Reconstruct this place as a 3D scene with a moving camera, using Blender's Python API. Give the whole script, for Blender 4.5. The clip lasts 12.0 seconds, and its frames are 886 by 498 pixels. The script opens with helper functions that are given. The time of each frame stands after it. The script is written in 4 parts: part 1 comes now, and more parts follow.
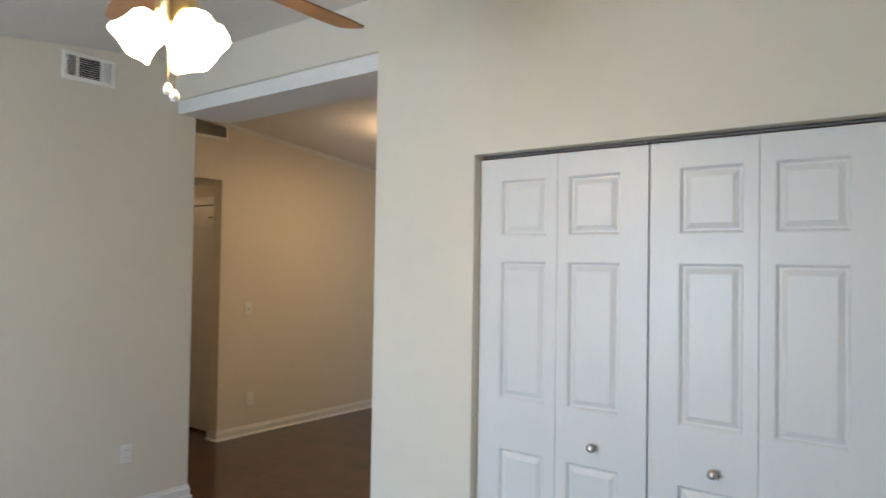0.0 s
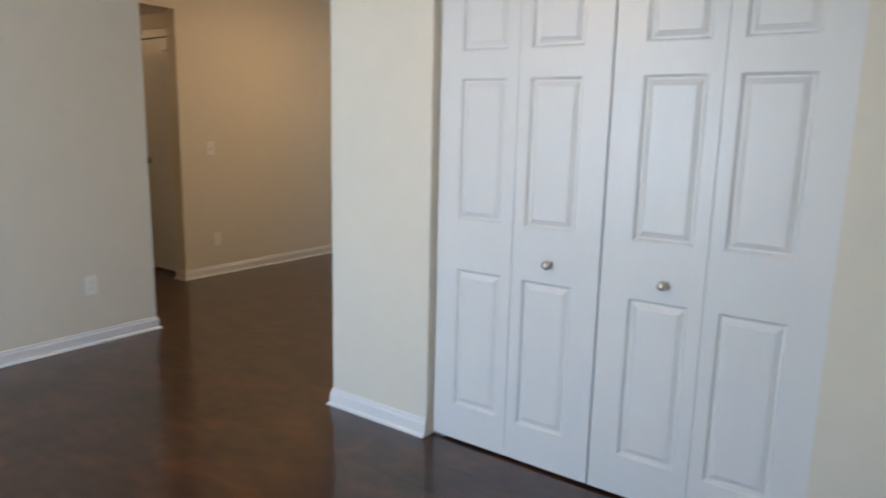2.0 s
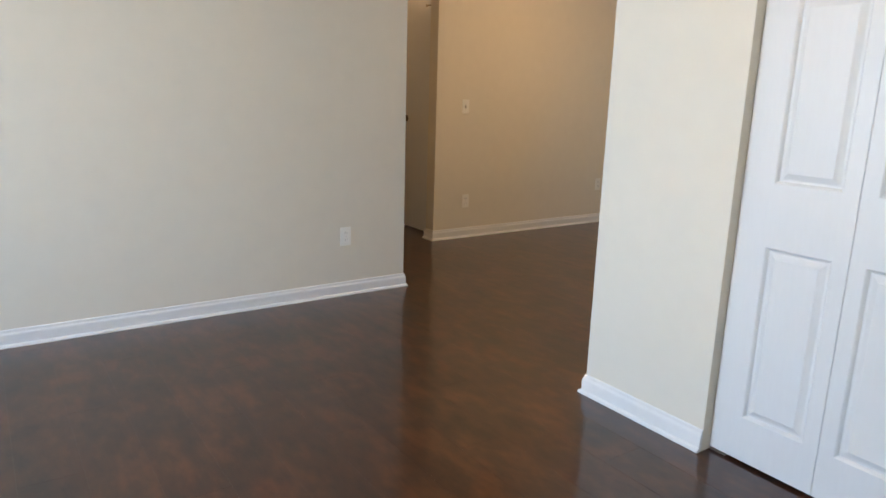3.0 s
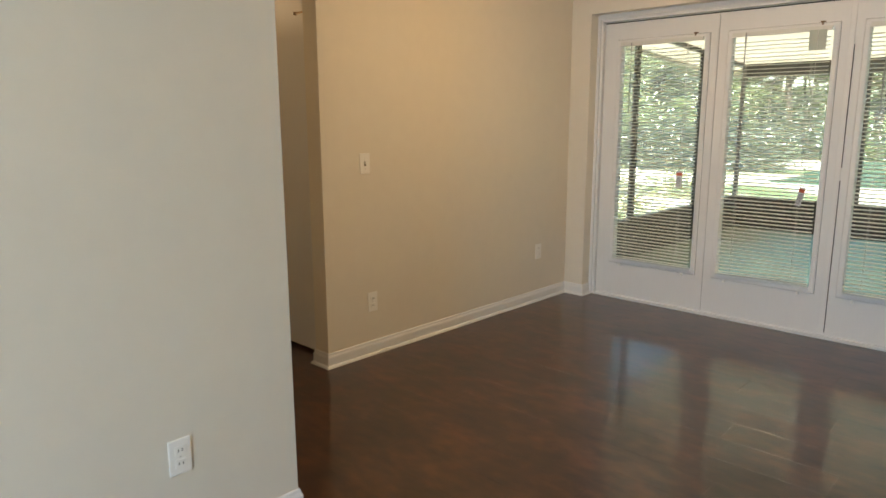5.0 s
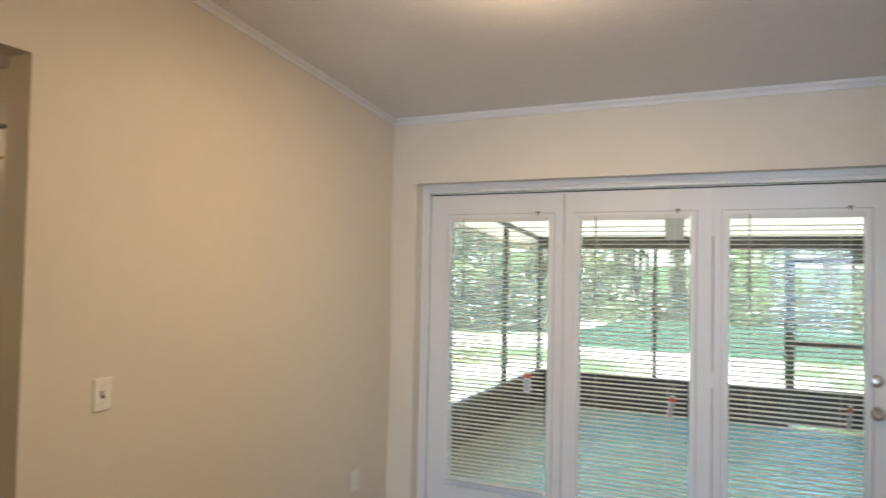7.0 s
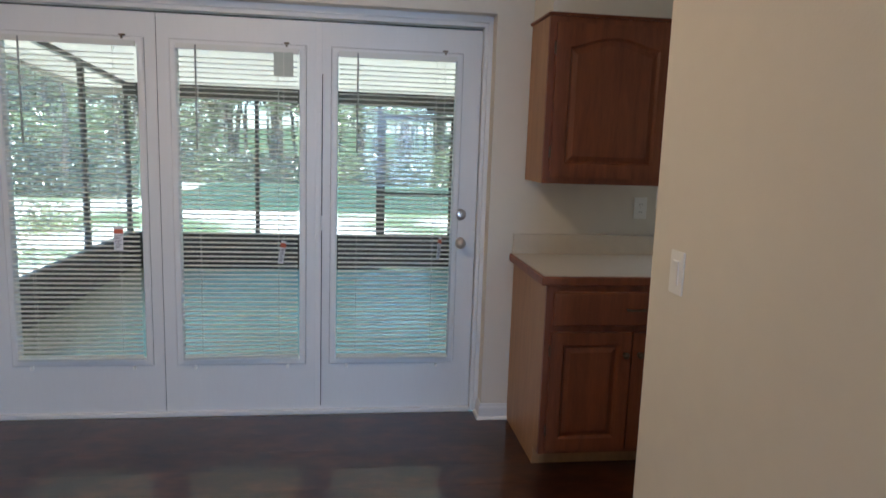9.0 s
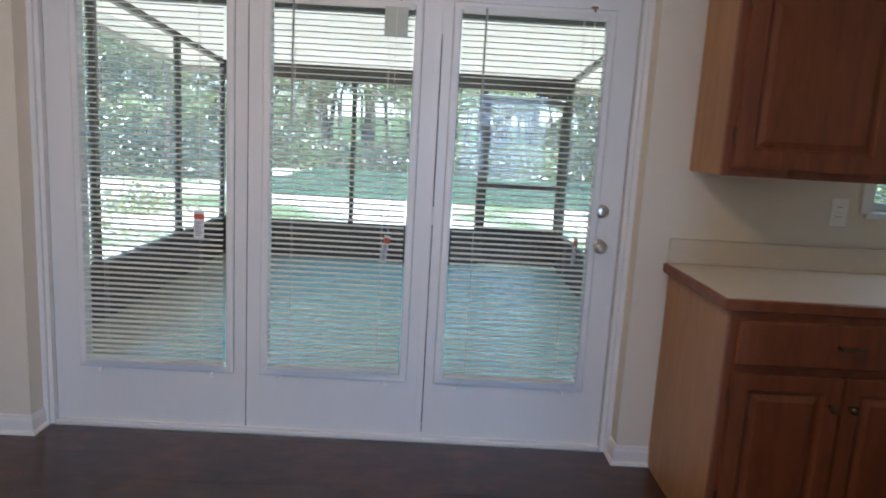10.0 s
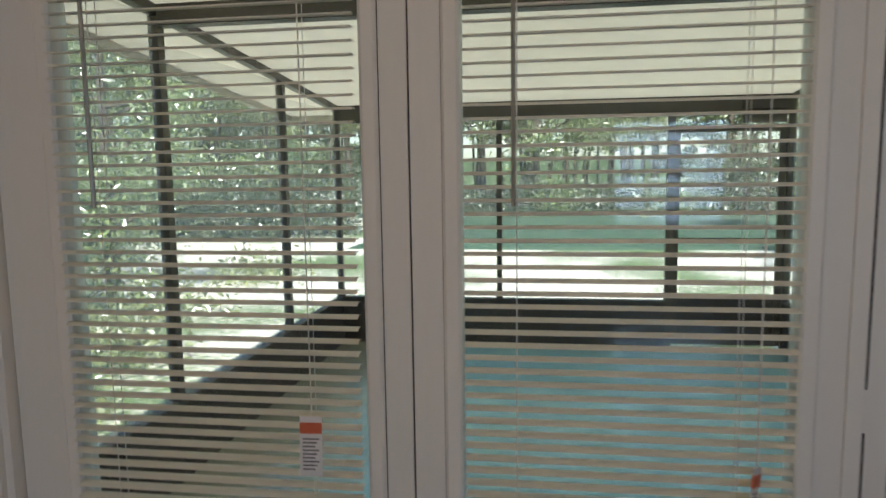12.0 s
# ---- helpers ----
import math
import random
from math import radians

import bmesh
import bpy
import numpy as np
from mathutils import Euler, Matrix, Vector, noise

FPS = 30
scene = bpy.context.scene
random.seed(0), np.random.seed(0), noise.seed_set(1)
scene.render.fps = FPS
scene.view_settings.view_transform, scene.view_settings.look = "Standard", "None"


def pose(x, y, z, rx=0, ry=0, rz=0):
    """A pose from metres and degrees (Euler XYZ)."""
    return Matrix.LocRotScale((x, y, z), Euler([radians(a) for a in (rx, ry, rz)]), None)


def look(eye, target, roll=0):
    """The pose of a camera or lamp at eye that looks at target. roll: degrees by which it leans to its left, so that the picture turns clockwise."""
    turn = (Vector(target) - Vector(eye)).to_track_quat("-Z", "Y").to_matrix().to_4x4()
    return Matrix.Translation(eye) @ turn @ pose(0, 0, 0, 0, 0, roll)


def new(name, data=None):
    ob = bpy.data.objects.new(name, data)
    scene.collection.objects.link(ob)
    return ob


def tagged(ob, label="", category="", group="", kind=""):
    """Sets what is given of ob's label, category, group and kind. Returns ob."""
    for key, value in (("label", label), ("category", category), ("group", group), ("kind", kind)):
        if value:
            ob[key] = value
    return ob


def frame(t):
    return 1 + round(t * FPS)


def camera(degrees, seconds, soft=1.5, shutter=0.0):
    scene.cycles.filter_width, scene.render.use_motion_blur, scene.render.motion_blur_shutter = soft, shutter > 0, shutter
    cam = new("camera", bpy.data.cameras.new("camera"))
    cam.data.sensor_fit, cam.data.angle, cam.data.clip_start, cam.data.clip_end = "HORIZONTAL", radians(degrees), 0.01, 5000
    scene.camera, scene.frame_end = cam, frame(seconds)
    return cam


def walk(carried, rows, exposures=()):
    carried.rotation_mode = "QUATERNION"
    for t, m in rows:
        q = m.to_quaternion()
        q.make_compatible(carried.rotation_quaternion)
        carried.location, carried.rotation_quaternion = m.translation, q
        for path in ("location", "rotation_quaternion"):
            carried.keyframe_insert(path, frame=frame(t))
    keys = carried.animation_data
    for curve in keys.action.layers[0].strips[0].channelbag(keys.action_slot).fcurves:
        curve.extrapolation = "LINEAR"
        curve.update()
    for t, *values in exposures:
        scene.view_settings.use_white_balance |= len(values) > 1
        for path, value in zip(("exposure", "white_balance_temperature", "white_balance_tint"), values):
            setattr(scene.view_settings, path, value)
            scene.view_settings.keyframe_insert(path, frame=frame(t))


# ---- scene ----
cam = camera(66.0, 12.0, shutter=0.25)
PATH = [
    (0, (5.143, -2.396, 1.558), (3.916, -0.816, 1.602), 0.9),
    (0.5, (5.154, -2.386, 1.595), (4.192, -0.633, 1.554), 0.0),
    (1, (5.164, -2.383, 1.521), (4.313, -0.578, 1.396), 0.6),
    (1.5, (5.175, -2.334, 1.419), (4.35, -0.527, 1.19), 1.0),
    (2, (5.171, -2.302, 1.396), (4.024, -0.704, 1.032), 1.3),
    (2.5, (5.086, -2.229, 1.284), (3.561, -0.998, 0.885), 2.4),
    (3, (4.774, -2.083, 1.263), (3.169, -0.98, 0.809), 1.7),
    (3.5, (4.393, -1.931, 1.273), (2.849, -0.729, 0.859), 1.4),
    (5.3, (2.744, -0.938, 1.406), (1.46, 0.556, 1.057), 0.1),
    (5.5, (2.595, -0.844, 1.408), (1.367, 0.709, 1.129), 0.3),
    (6, (2.232, -0.595, 1.443), (1.063, 1.021, 1.299), -1.4),
    (6.5, (2.143, -0.391, 1.563), (0.926, 1.195, 1.579), 0.1),
    (7, (2.1, -0.293, 1.593), (1.251, 1.517, 1.653), 1.1),
    (7.5, (2.077, -0.2, 1.642), (1.708, 1.765, 1.71), 0.7),
    (7.7, (2.019, -0.122, 1.639), (1.841, 1.869, 1.716), 1.1),
    (9.3, (1.999, 0.017, 1.417), (2.275, 1.961, 1.038), 2.1),
    (9.5, (1.984, 0.162, 1.393), (2.186, 2.111, 0.995), 1.9),
    (10, (1.874, 0.619, 1.4), (1.902, 2.59, 1.062), 3.3),
    (10.5, (1.7, 1.105, 1.428), (1.597, 3.083, 1.149), 2.9),
    (11, (1.596, 1.591, 1.455), (1.432, 3.57, 1.21), 0.9),
    (11.5, (1.454, 1.978, 1.475), (1.195, 3.945, 1.226), 0.7),
    (12, (1.305, 2.319, 1.471), (1.013, 4.283, 1.238), -0.8),
]
walk(cam, [(t, look(eye, target, roll)) for t, eye, target, roll in PATH],
     [(0, 1.58, 6600, 10), (1.0, 1.60, 6450, 10), (1.5, 1.62, 6400, 10), (2.0, 1.60, 6450, 12), (3.0, 1.97, 6650, 13), (3.5, 1.92, 6750, 13), (5.5, 2.20, 6750, 6), (6.0, 2.23, 6450, 7), (6.5, 2.26, 6150, 7), (7.0, 2.24, 5900, 9), (7.5, 1.96, 5720, 10), (9.5, 1.72, 5300, 13), (10.0, 1.84, 5350, 15), (10.5, 1.68, 5500, 14), (11, 1.44, 5800, 13), (11.5, 1.18, 5900, 12), (12, 1.00, 6150, 10)])

# ---- world, sun, large lights ----
world = bpy.data.worlds.new("sky")
scene.world = world
world.use_nodes = True
wn = world.node_tree
sky = wn.nodes.new("ShaderNodeTexSky")
sky.sky_type = "NISHITA"
sky.sun_disc = False
SUN_EL, SUN_AZ = 57.0, 165.0          # elevation, compass turn from +y towards +x
sky.sun_elevation, sky.sun_rotation = radians(SUN_EL), radians(SUN_AZ)
wn.links.new(sky.outputs[0], wn.nodes["Background"].inputs[0])
wn.nodes["Background"].inputs[1].default_value = 0.15


def lamp(name, kind, power, colour, m, size=0.1, size_y=None):
    data = bpy.data.lights.new(name, kind)
    data.energy, data.color = power, colour
    if kind == "AREA":
        data.shape, data.size, data.size_y = "RECTANGLE", size, size_y or size
    elif kind == "SUN":
        data.angle = radians(0.53)
    else:
        data.shadow_soft_size = size
    ob = new(name, data)
    ob.matrix_world = m
    return ob


sun_dir = Vector((math.sin(radians(SUN_AZ)) * math.cos(radians(SUN_EL)), math.cos(radians(SUN_AZ)) * math.cos(radians(SUN_EL)), math.sin(radians(SUN_EL))))
lamp("sun", "SUN", 5.0, (1.0, 0.95, 0.86), look(sun_dir * 30, (0, 0, 0)))
# sky light through the back window of the living room
lamp("window_daylight", "AREA", 19.5, (0.49, 0.71, 1.0), look((2.88, -4.285, 1.36), (2.6, 0, 0.35)), 1.36, 1.36).data.spread = radians(135)
lamp("kitchen_window_daylight", "AREA", 1.4, (0.8, 0.92, 1.0), look((4.28, 3.40, 1.62), (4.0, 1.5, 0.9)), 0.6, 0.8)
WARM = (1.0, 0.66, 0.36)
lamp("fan_bulbs", "POINT", 6.5, WARM, pose(3.529, -1.449, 2.10), 0.09)
lamp("ceiling_lamp", "AREA", 4.6, WARM, pose(1.36, 1.86, 2.59), 0.26)
lamp("ceiling_lamp_glow", "POINT", 2.3, WARM, pose(1.36, 1.86, 2.46), 0.09)
lamp("hall_lamp", "POINT", 0.85, WARM, pose(-1.15, 0.66, 2.12), 0.07)


# ---- materials ----
def material(name, colour, rough=0.6, metal=0.0, vary=0.06, scale=6.0, bump=0.0, bump_scale=300.0, coat=0.0, stretch=(1, 1, 1), spread=0.0):
    """A principled surface: colour varied by coarse and fine noise, and by object where spread is set; fine bump."""
    m = bpy.data.materials.new(name)
    m.use_nodes = True
    t = m.node_tree
    n, link = t.nodes, t.links.new
    b = n["Principled BSDF"]
    b.inputs["Roughness"].default_value, b.inputs["Metallic"].default_value = rough, metal
    b.inputs["Coat Weight"].default_value = coat
    b.inputs["Coat Roughness"].default_value = 0.12
    co, mp = n.new("ShaderNodeTexCoord"), n.new("ShaderNodeMapping")
    mp.inputs["Scale"].default_value = stretch
    link(co.outputs["Object"], mp.inputs["Vector"])
    a, f = n.new("ShaderNodeTexNoise"), n.new("ShaderNodeTexNoise")
    a.inputs["Scale"].default_value, a.inputs["Detail"].default_value = scale, 4
    f.inputs["Scale"].default_value, f.inputs["Detail"].default_value = scale * 9, 3
    link(mp.outputs[0], a.inputs["Vector"]), link(mp.outputs[0], f.inputs["Vector"])
    add = n.new("ShaderNodeMath")
    add.operation = "ADD"
    link(a.outputs[0], add.inputs[0]), link(f.outputs[0], add.inputs[1])
    last = add.outputs[0]
    if spread:
        info, mul = n.new("ShaderNodeObjectInfo"), n.new("ShaderNodeMath")
        mul.operation = "MULTIPLY_ADD"
        mul.inputs[1].default_value = spread
        link(info.outputs["Random"], mul.inputs[0]), link(last, mul.inputs[2])
        last = mul.outputs[0]
    ramp = n.new("ShaderNodeMapRange")
    ramp.inputs["From Min"].default_value, ramp.inputs["From Max"].default_value = 0.6, 1.4 + spread
    ramp.inputs["To Min"].default_value, ramp.inputs["To Max"].default_value = 1 - vary, 1 + vary
    link(last, ramp.inputs["Value"])
    mix = n.new("ShaderNodeVectorMath")
    mix.operation = "SCALE"
    mix.inputs[0].default_value = colour
    link(ramp.outputs[0], mix.inputs["Scale"]), link(mix.outputs[0], b.inputs["Base Color"])
    if bump:
        g, bp = n.new("ShaderNodeTexNoise"), n.new("ShaderNodeBump")
        g.inputs["Scale"].default_value, g.inputs["Detail"].default_value = bump_scale, 3
        bp.inputs["Strength"].default_value, bp.inputs["Distance"].default_value = bump, 0.004
        link(mp.outputs[0], g.inputs["Vector"]), link(g.outputs[0], bp.inputs["Height"]), link(bp.outputs[0], b.inputs["Normal"])
    return m


def wood(name, dark, light, along, rough=0.35, coat=0.0, scale=3.0, spread=0.25, bump=0.05, ratio=0.55, fine=0.45, lo=0.5, hi=0.95):
    """Streaked wood: stretched noise and wave grain along one axis (0 x, 1 y, 2 z)."""
    m = bpy.data.materials.new(name)
    m.use_nodes = True
    t = m.node_tree
    n, link = t.nodes, t.links.new
    b = n["Principled BSDF"]
    b.inputs["Roughness"].default_value, b.inputs["Coat Weight"].default_value, b.inputs["Coat Roughness"].default_value = rough, coat, 0.1
    co, mp, info, shift = n.new("ShaderNodeTexCoord"), n.new("ShaderNodeMapping"), n.new("ShaderNodeObjectInfo"), n.new("ShaderNodeVectorMath")
    sc = [scale * 5.0] * 3
    sc[along] = scale * ratio
    mp.inputs["Scale"].default_value = sc
    shift.operation = "MULTIPLY_ADD"
    shift.inputs[1].default_value = (17, 31, 13)
    link(info.outputs["Random"], shift.inputs[0]), link(co.outputs["Object"], shift.inputs[2])
    link(shift.outputs[0], mp.inputs["Vector"])
    a, f = n.new("ShaderNodeTexNoise"), n.new("ShaderNodeTexNoise")
    a.inputs["Scale"].default_value, a.inputs["Detail"].default_value, a.inputs["Distortion"].default_value = 1.0, 4, 0.5
    f.inputs["Scale"].default_value, f.inputs["Detail"].default_value = 5.0, 4
    link(mp.outputs[0], a.inputs["Vector"]), link(mp.outputs[0], f.inputs["Vector"])
    s1, s2 = n.new("ShaderNodeMath"), n.new("ShaderNodeMath")
    s1.operation = s2.operation = "MULTIPLY_ADD"
    s1.inputs[1].default_value, s2.inputs[1].default_value = fine, spread
    link(f.outputs[0], s1.inputs[0]), link(a.outputs[0], s1.inputs[2])
    link(info.outputs["Random"], s2.inputs[0]), link(s1.outputs[0], s2.inputs[2])
    ramp = n.new("ShaderNodeValToRGB")
    ramp.color_ramp.elements[0].position, ramp.color_ramp.elements[0].color = lo, (*dark, 1)
    ramp.color_ramp.elements[1].position, ramp.color_ramp.elements[1].color = hi + spread * 0.6, (*light, 1)
    link(s2.outputs[0], ramp.inputs[0]), link(ramp.outputs[0], b.inputs["Base Color"])
    bp = n.new("ShaderNodeBump")
    bp.inputs["Strength"].default_value, bp.inputs["Distance"].default_value = bump, 0.002
    link(s1.outputs[0], bp.inputs["Height"]), link(bp.outputs[0], b.inputs["Normal"])
    return m


def laminate():
    """Dark stained laminate: soft reddish patches, fine streaks along x, low gloss film on top."""
    m = bpy.data.materials.new("dark_walnut_laminate")
    m.use_nodes = True
    t = m.node_tree
    n, link = t.nodes, t.links.new
    b = n["Principled BSDF"]
    b.inputs["Roughness"].default_value, b.inputs["Coat Weight"].default_value, b.inputs["Coat Roughness"].default_value = 0.40, 0.9, 0.12
    b.inputs["Specular IOR Level"].default_value = 0.2
    geo, info = n.new("ShaderNodeNewGeometry"), n.new("ShaderNodeObjectInfo")
    last = None
    for size, detail, weight in (((3.0, 4.6, 1), 3, 0.50), ((9, 17, 1), 3, 0.38), ((22, 95, 1), 1, 0.07)):
        mp, tex, mul = n.new("ShaderNodeMapping"), n.new("ShaderNodeTexNoise"), n.new("ShaderNodeMath")
        mp.inputs["Scale"].default_value = size
        tex.inputs["Scale"].default_value, tex.inputs["Detail"].default_value = 1.0, detail
        link(geo.outputs["Position"], mp.inputs["Vector"]), link(mp.outputs[0], tex.inputs["Vector"])
        mul.operation = "MULTIPLY_ADD"
        mul.inputs[1].default_value = weight
        link(tex.outputs[0], mul.inputs[0])
        if last:
            link(last, mul.inputs[2])
        else:
            mul.inputs[2].default_value = 0.0
        last = mul.outputs[0]
    plus = n.new("ShaderNodeMath")
    plus.operation = "MULTIPLY_ADD"
    plus.inputs[1].default_value = 0.05
    link(info.outputs["Random"], plus.inputs[0]), link(last, plus.inputs[2])
    ramp = n.new("ShaderNodeValToRGB")
    e = ramp.color_ramp.elements
    e[0].position, e[0].color = 0.34, (0.017, 0.0058, 0.0038, 1)
    e[1].position, e[1].color = 0.70, (0.092, 0.0270, 0.0088, 1)
    mid = e.new(0.5)
    mid.color = (0.041, 0.0126, 0.0054, 1)
    link(plus.outputs[0], ramp.inputs[0]), link(ramp.outputs[0], b.inputs["Base Color"])
    return m


def glow(name, colour, strength):
    m = bpy.data.materials.new(name)
    m.use_nodes = True
    b = m.node_tree.nodes["Principled BSDF"]
    b.inputs["Base Color"].default_value = (0.9, 0.88, 0.82, 1)
    b.inputs["Emission Color"].default_value, b.inputs["Emission Strength"].default_value = (*colour, 1), strength
    return m


def glass(name, tint, rough=0.0):
    m = bpy.data.materials.new(name)
    m.use_nodes = True
    t = m.node_tree
    n, link = t.nodes, t.links.new
    n.remove(n["Principled BSDF"])
    tr, gl, mix, fr = n.new("ShaderNodeBsdfTransparent"), n.new("ShaderNodeBsdfGlossy"), n.new("ShaderNodeMixShader"), n.new("ShaderNodeFresnel")
    tr.inputs[0].default_value, gl.inputs["Roughness"].default_value = (*tint, 1), rough
    fr.inputs["IOR"].default_value = 1.26
    link(fr.outputs[0], mix.inputs[0]), link(tr.outputs[0], mix.inputs[1]), link(gl.outputs[0], mix.inputs[2])
    link(mix.outputs[0], n["Material Output"].inputs["Surface"])
    return m


def leafy(name, colour, vary=0.5):
    """Leaves: diffuse and translucent, varied from leaf to leaf."""
    m = bpy.data.materials.new(name)
    m.use_nodes = True
    t = m.node_tree
    n, link = t.nodes, t.links.new
    n.remove(n["Principled BSDF"])
    geo, ramp, mix = n.new("ShaderNodeNewGeometry"), n.new("ShaderNodeValToRGB"), n.new("ShaderNodeMixShader")
    d, tr, gl, mix2 = n.new("ShaderNodeBsdfDiffuse"), n.new("ShaderNodeBsdfTranslucent"), n.new("ShaderNodeBsdfGlossy"), n.new("ShaderNodeMixShader")
    e = ramp.color_ramp.elements
    e[0].color = (*[c * (1 - vary) for c in colour], 1)
    e[1].color = (*[c * (1 + vary) for c in colour], 1)
    link(geo.outputs["Random Per Island"], ramp.inputs[0])
    link(ramp.outputs[0], d.inputs[0]), link(ramp.outputs[0], tr.inputs[0])
    mix.inputs[0].default_value, mix2.inputs[0].default_value, gl.inputs["Roughness"].default_value = 0.5, 0.20, 0.34
    link(d.outputs[0], mix.inputs[1]), link(tr.outputs[0], mix.inputs[2])
    link(mix.outputs[0], mix2.inputs[1]), link(gl.outputs[0], mix2.inputs[2])
    link(mix2.outputs[0], n["Material Output"].inputs["Surface"])
    return m


def painted_concrete():
    """Pale blue floor paint, turning tan in a strip along the west side, its edge broken by noise."""
    m = material("blue_painted_concrete", (0.30, 0.51, 0.53), 0.17, vary=0.10, scale=3, bump=0.06, bump_scale=40)
    t = m.node_tree
    n, link = t.nodes, t.links.new
    b = n["Principled BSDF"]
    paint = b.inputs["Base Color"].links[0].from_socket
    co, sep, blot, mul, tan_fac, mix = n.new("ShaderNodeTexCoord"), n.new("ShaderNodeSeparateXYZ"), n.new("ShaderNodeTexNoise"), n.new("ShaderNodeMath"), n.new("ShaderNodeMapRange"), n.new("ShaderNodeMix")
    blot.inputs["Scale"].default_value, blot.inputs["Detail"].default_value = 2.2, 5
    mul.operation = "MULTIPLY_ADD"
    mul.inputs[1].default_value = 0.7
    tan_fac.inputs["From Min"].default_value, tan_fac.inputs["From Max"].default_value = 0.25, 0.95
    tan_fac.inputs["To Min"].default_value, tan_fac.inputs["To Max"].default_value = 0.85, 0.0
    mix.data_type = "RGBA"
    mix.inputs["B"].default_value = (0.33, 0.30, 0.21, 1)
    link(co.outputs["Object"], sep.inputs[0]), link(co.outputs["Object"], blot.inputs["Vector"])
    link(blot.outputs[0], mul.inputs[0]), link(sep.outputs["X"], mul.inputs[2])
    link(mul.outputs[0], tan_fac.inputs["Value"]), link(tan_fac.outputs[0], mix.inputs["Factor"])
    link(paint, mix.inputs["A"]), link(mix.outputs["Result"], b.inputs["Base Color"])
    return m


M_WALL = material("beige_wall_paint", (0.73, 0.675, 0.565), 0.62, vary=0.025, scale=1.2, bump=0.10, bump_scale=160)
M_CEIL = material("white_ceiling_texture", (0.80, 0.78, 0.75), 0.8, vary=0.03, scale=2, bump=0.5, bump_scale=55)
M_TRIM = material("white_trim_paint", (0.76, 0.755, 0.735), 0.38, vary=0.02, scale=4, bump=0.03, bump_scale=120)
M_DOOR = material("white_door_paint", (0.735, 0.735, 0.72), 0.36, vary=0.02, scale=3, bump=0.05, bump_scale=200, stretch=(3, 3, 0.5))
M_FLOOR = laminate()
M_JOINT = material("plank_joint", (0.01, 0.006, 0.004), 0.7)
M_OAK = wood("red_oak_cabinet", (0.150, 0.041, 0.013), (0.245, 0.074, 0.024), 2, 0.44, 0.0, 5.0, 0.05, 0.06)
M_OAKSIDE = wood("oak_laminate_side", (0.31, 0.155, 0.058), (0.41, 0.215, 0.085), 2, 0.42, 0.0, 5.0, 0.03, 0.03)
M_LAM = material("beige_laminate_top", (0.62, 0.56, 0.46), 0.35, vary=0.05, scale=30)
M_STEEL = material("satin_nickel", (0.62, 0.58, 0.54), 0.28, 1.0, vary=0.03)
M_BRASS = material("antique_brass", (0.17, 0.125, 0.08), 0.35, 1.0, vary=0.08)
M_PLATE = material("ivory_plastic", (0.86, 0.84, 0.78), 0.35, vary=0.01)
M_DARK = material("dark_gap", (0.015, 0.014, 0.013), 0.8)
M_DUCT = material("duct_shade_brown", (0.10, 0.085, 0.065), 0.9, vary=0.2)
M_BLIND = material("cream_vinyl_slat", (0.69, 0.69, 0.635), 0.34, vary=0.03)
M_CORD = material("white_cord", (0.75, 0.74, 0.70), 0.7)
M_WAND = material("clear_grey_wand", (0.28, 0.28, 0.26), 0.25)
M_BRONZE = material("dark_bronze_aluminium", (0.085, 0.074, 0.057), 0.45, 0.0, vary=0.15, scale=5)
M_KNEE = material("dark_brown_panel", (0.060, 0.050, 0.042), 0.55, vary=0.2, scale=4, bump=0.1, bump_scale=60)
M_PORCHROOF = bpy.data.materials.new("white_fibreglass_panel")
M_PORCHROOF.use_nodes = True
mt = M_PORCHROOF.node_tree
mt.nodes.remove(mt.nodes["Principled BSDF"])
rd, rt, rm, rn, rr = mt.nodes.new("ShaderNodeBsdfDiffuse"), mt.nodes.new("ShaderNodeBsdfTranslucent"), mt.nodes.new("ShaderNodeMixShader"), mt.nodes.new("ShaderNodeTexNoise"), mt.nodes.new("ShaderNodeValToRGB")
rn.inputs["Scale"].default_value = 3.0
rr.color_ramp.elements[0].color, rr.color_ramp.elements[1].color = (0.85, 0.79, 0.69, 1), (0.91, 0.86, 0.77, 1)
mt.links.new(rn.outputs[0], rr.inputs[0])
for shader in (rd, rt):
    mt.links.new(rr.outputs[0], shader.inputs[0])
rm.inputs[0].default_value = 0.40
mt.links.new(rd.outputs[0], rm.inputs[1]), mt.links.new(rt.outputs[0], rm.inputs[2])
mt.links.new(rm.outputs[0], mt.nodes["Material Output"].inputs["Surface"])
M_FASCIA = material("tan_fascia", (0.42, 0.36, 0.28), 0.55, vary=0.1, scale=4)
M_PORCHFLOOR = painted_concrete()
M_STUCCO = material("stucco", (0.55, 0.5, 0.42), 0.85, vary=0.08, scale=4, bump=0.4, bump_scale=90)
M_BARK = material("bark", (0.10, 0.080, 0.062), 0.9, vary=0.35, scale=5, bump=0.8, bump_scale=14, stretch=(2.5, 2.5, 0.5))
M_LEAF = leafy("leaves_green", (0.29, 0.35, 0.135), 0.6)
M_LEAF2 = leafy("leaves_yellowgreen", (0.33, 0.36, 0.135), 0.55)
M_LEAF3 = leafy("leaves_dark", (0.125, 0.155, 0.065), 0.6)
M_GLASS = glass("door_glass", (0.90, 0.94, 0.93))
M_SCREEN = bpy.data.materials.new("insect_screen")
M_SCREEN.use_nodes = True
mt = M_SCREEN.node_tree
mt.nodes.remove(mt.nodes["Principled BSDF"])
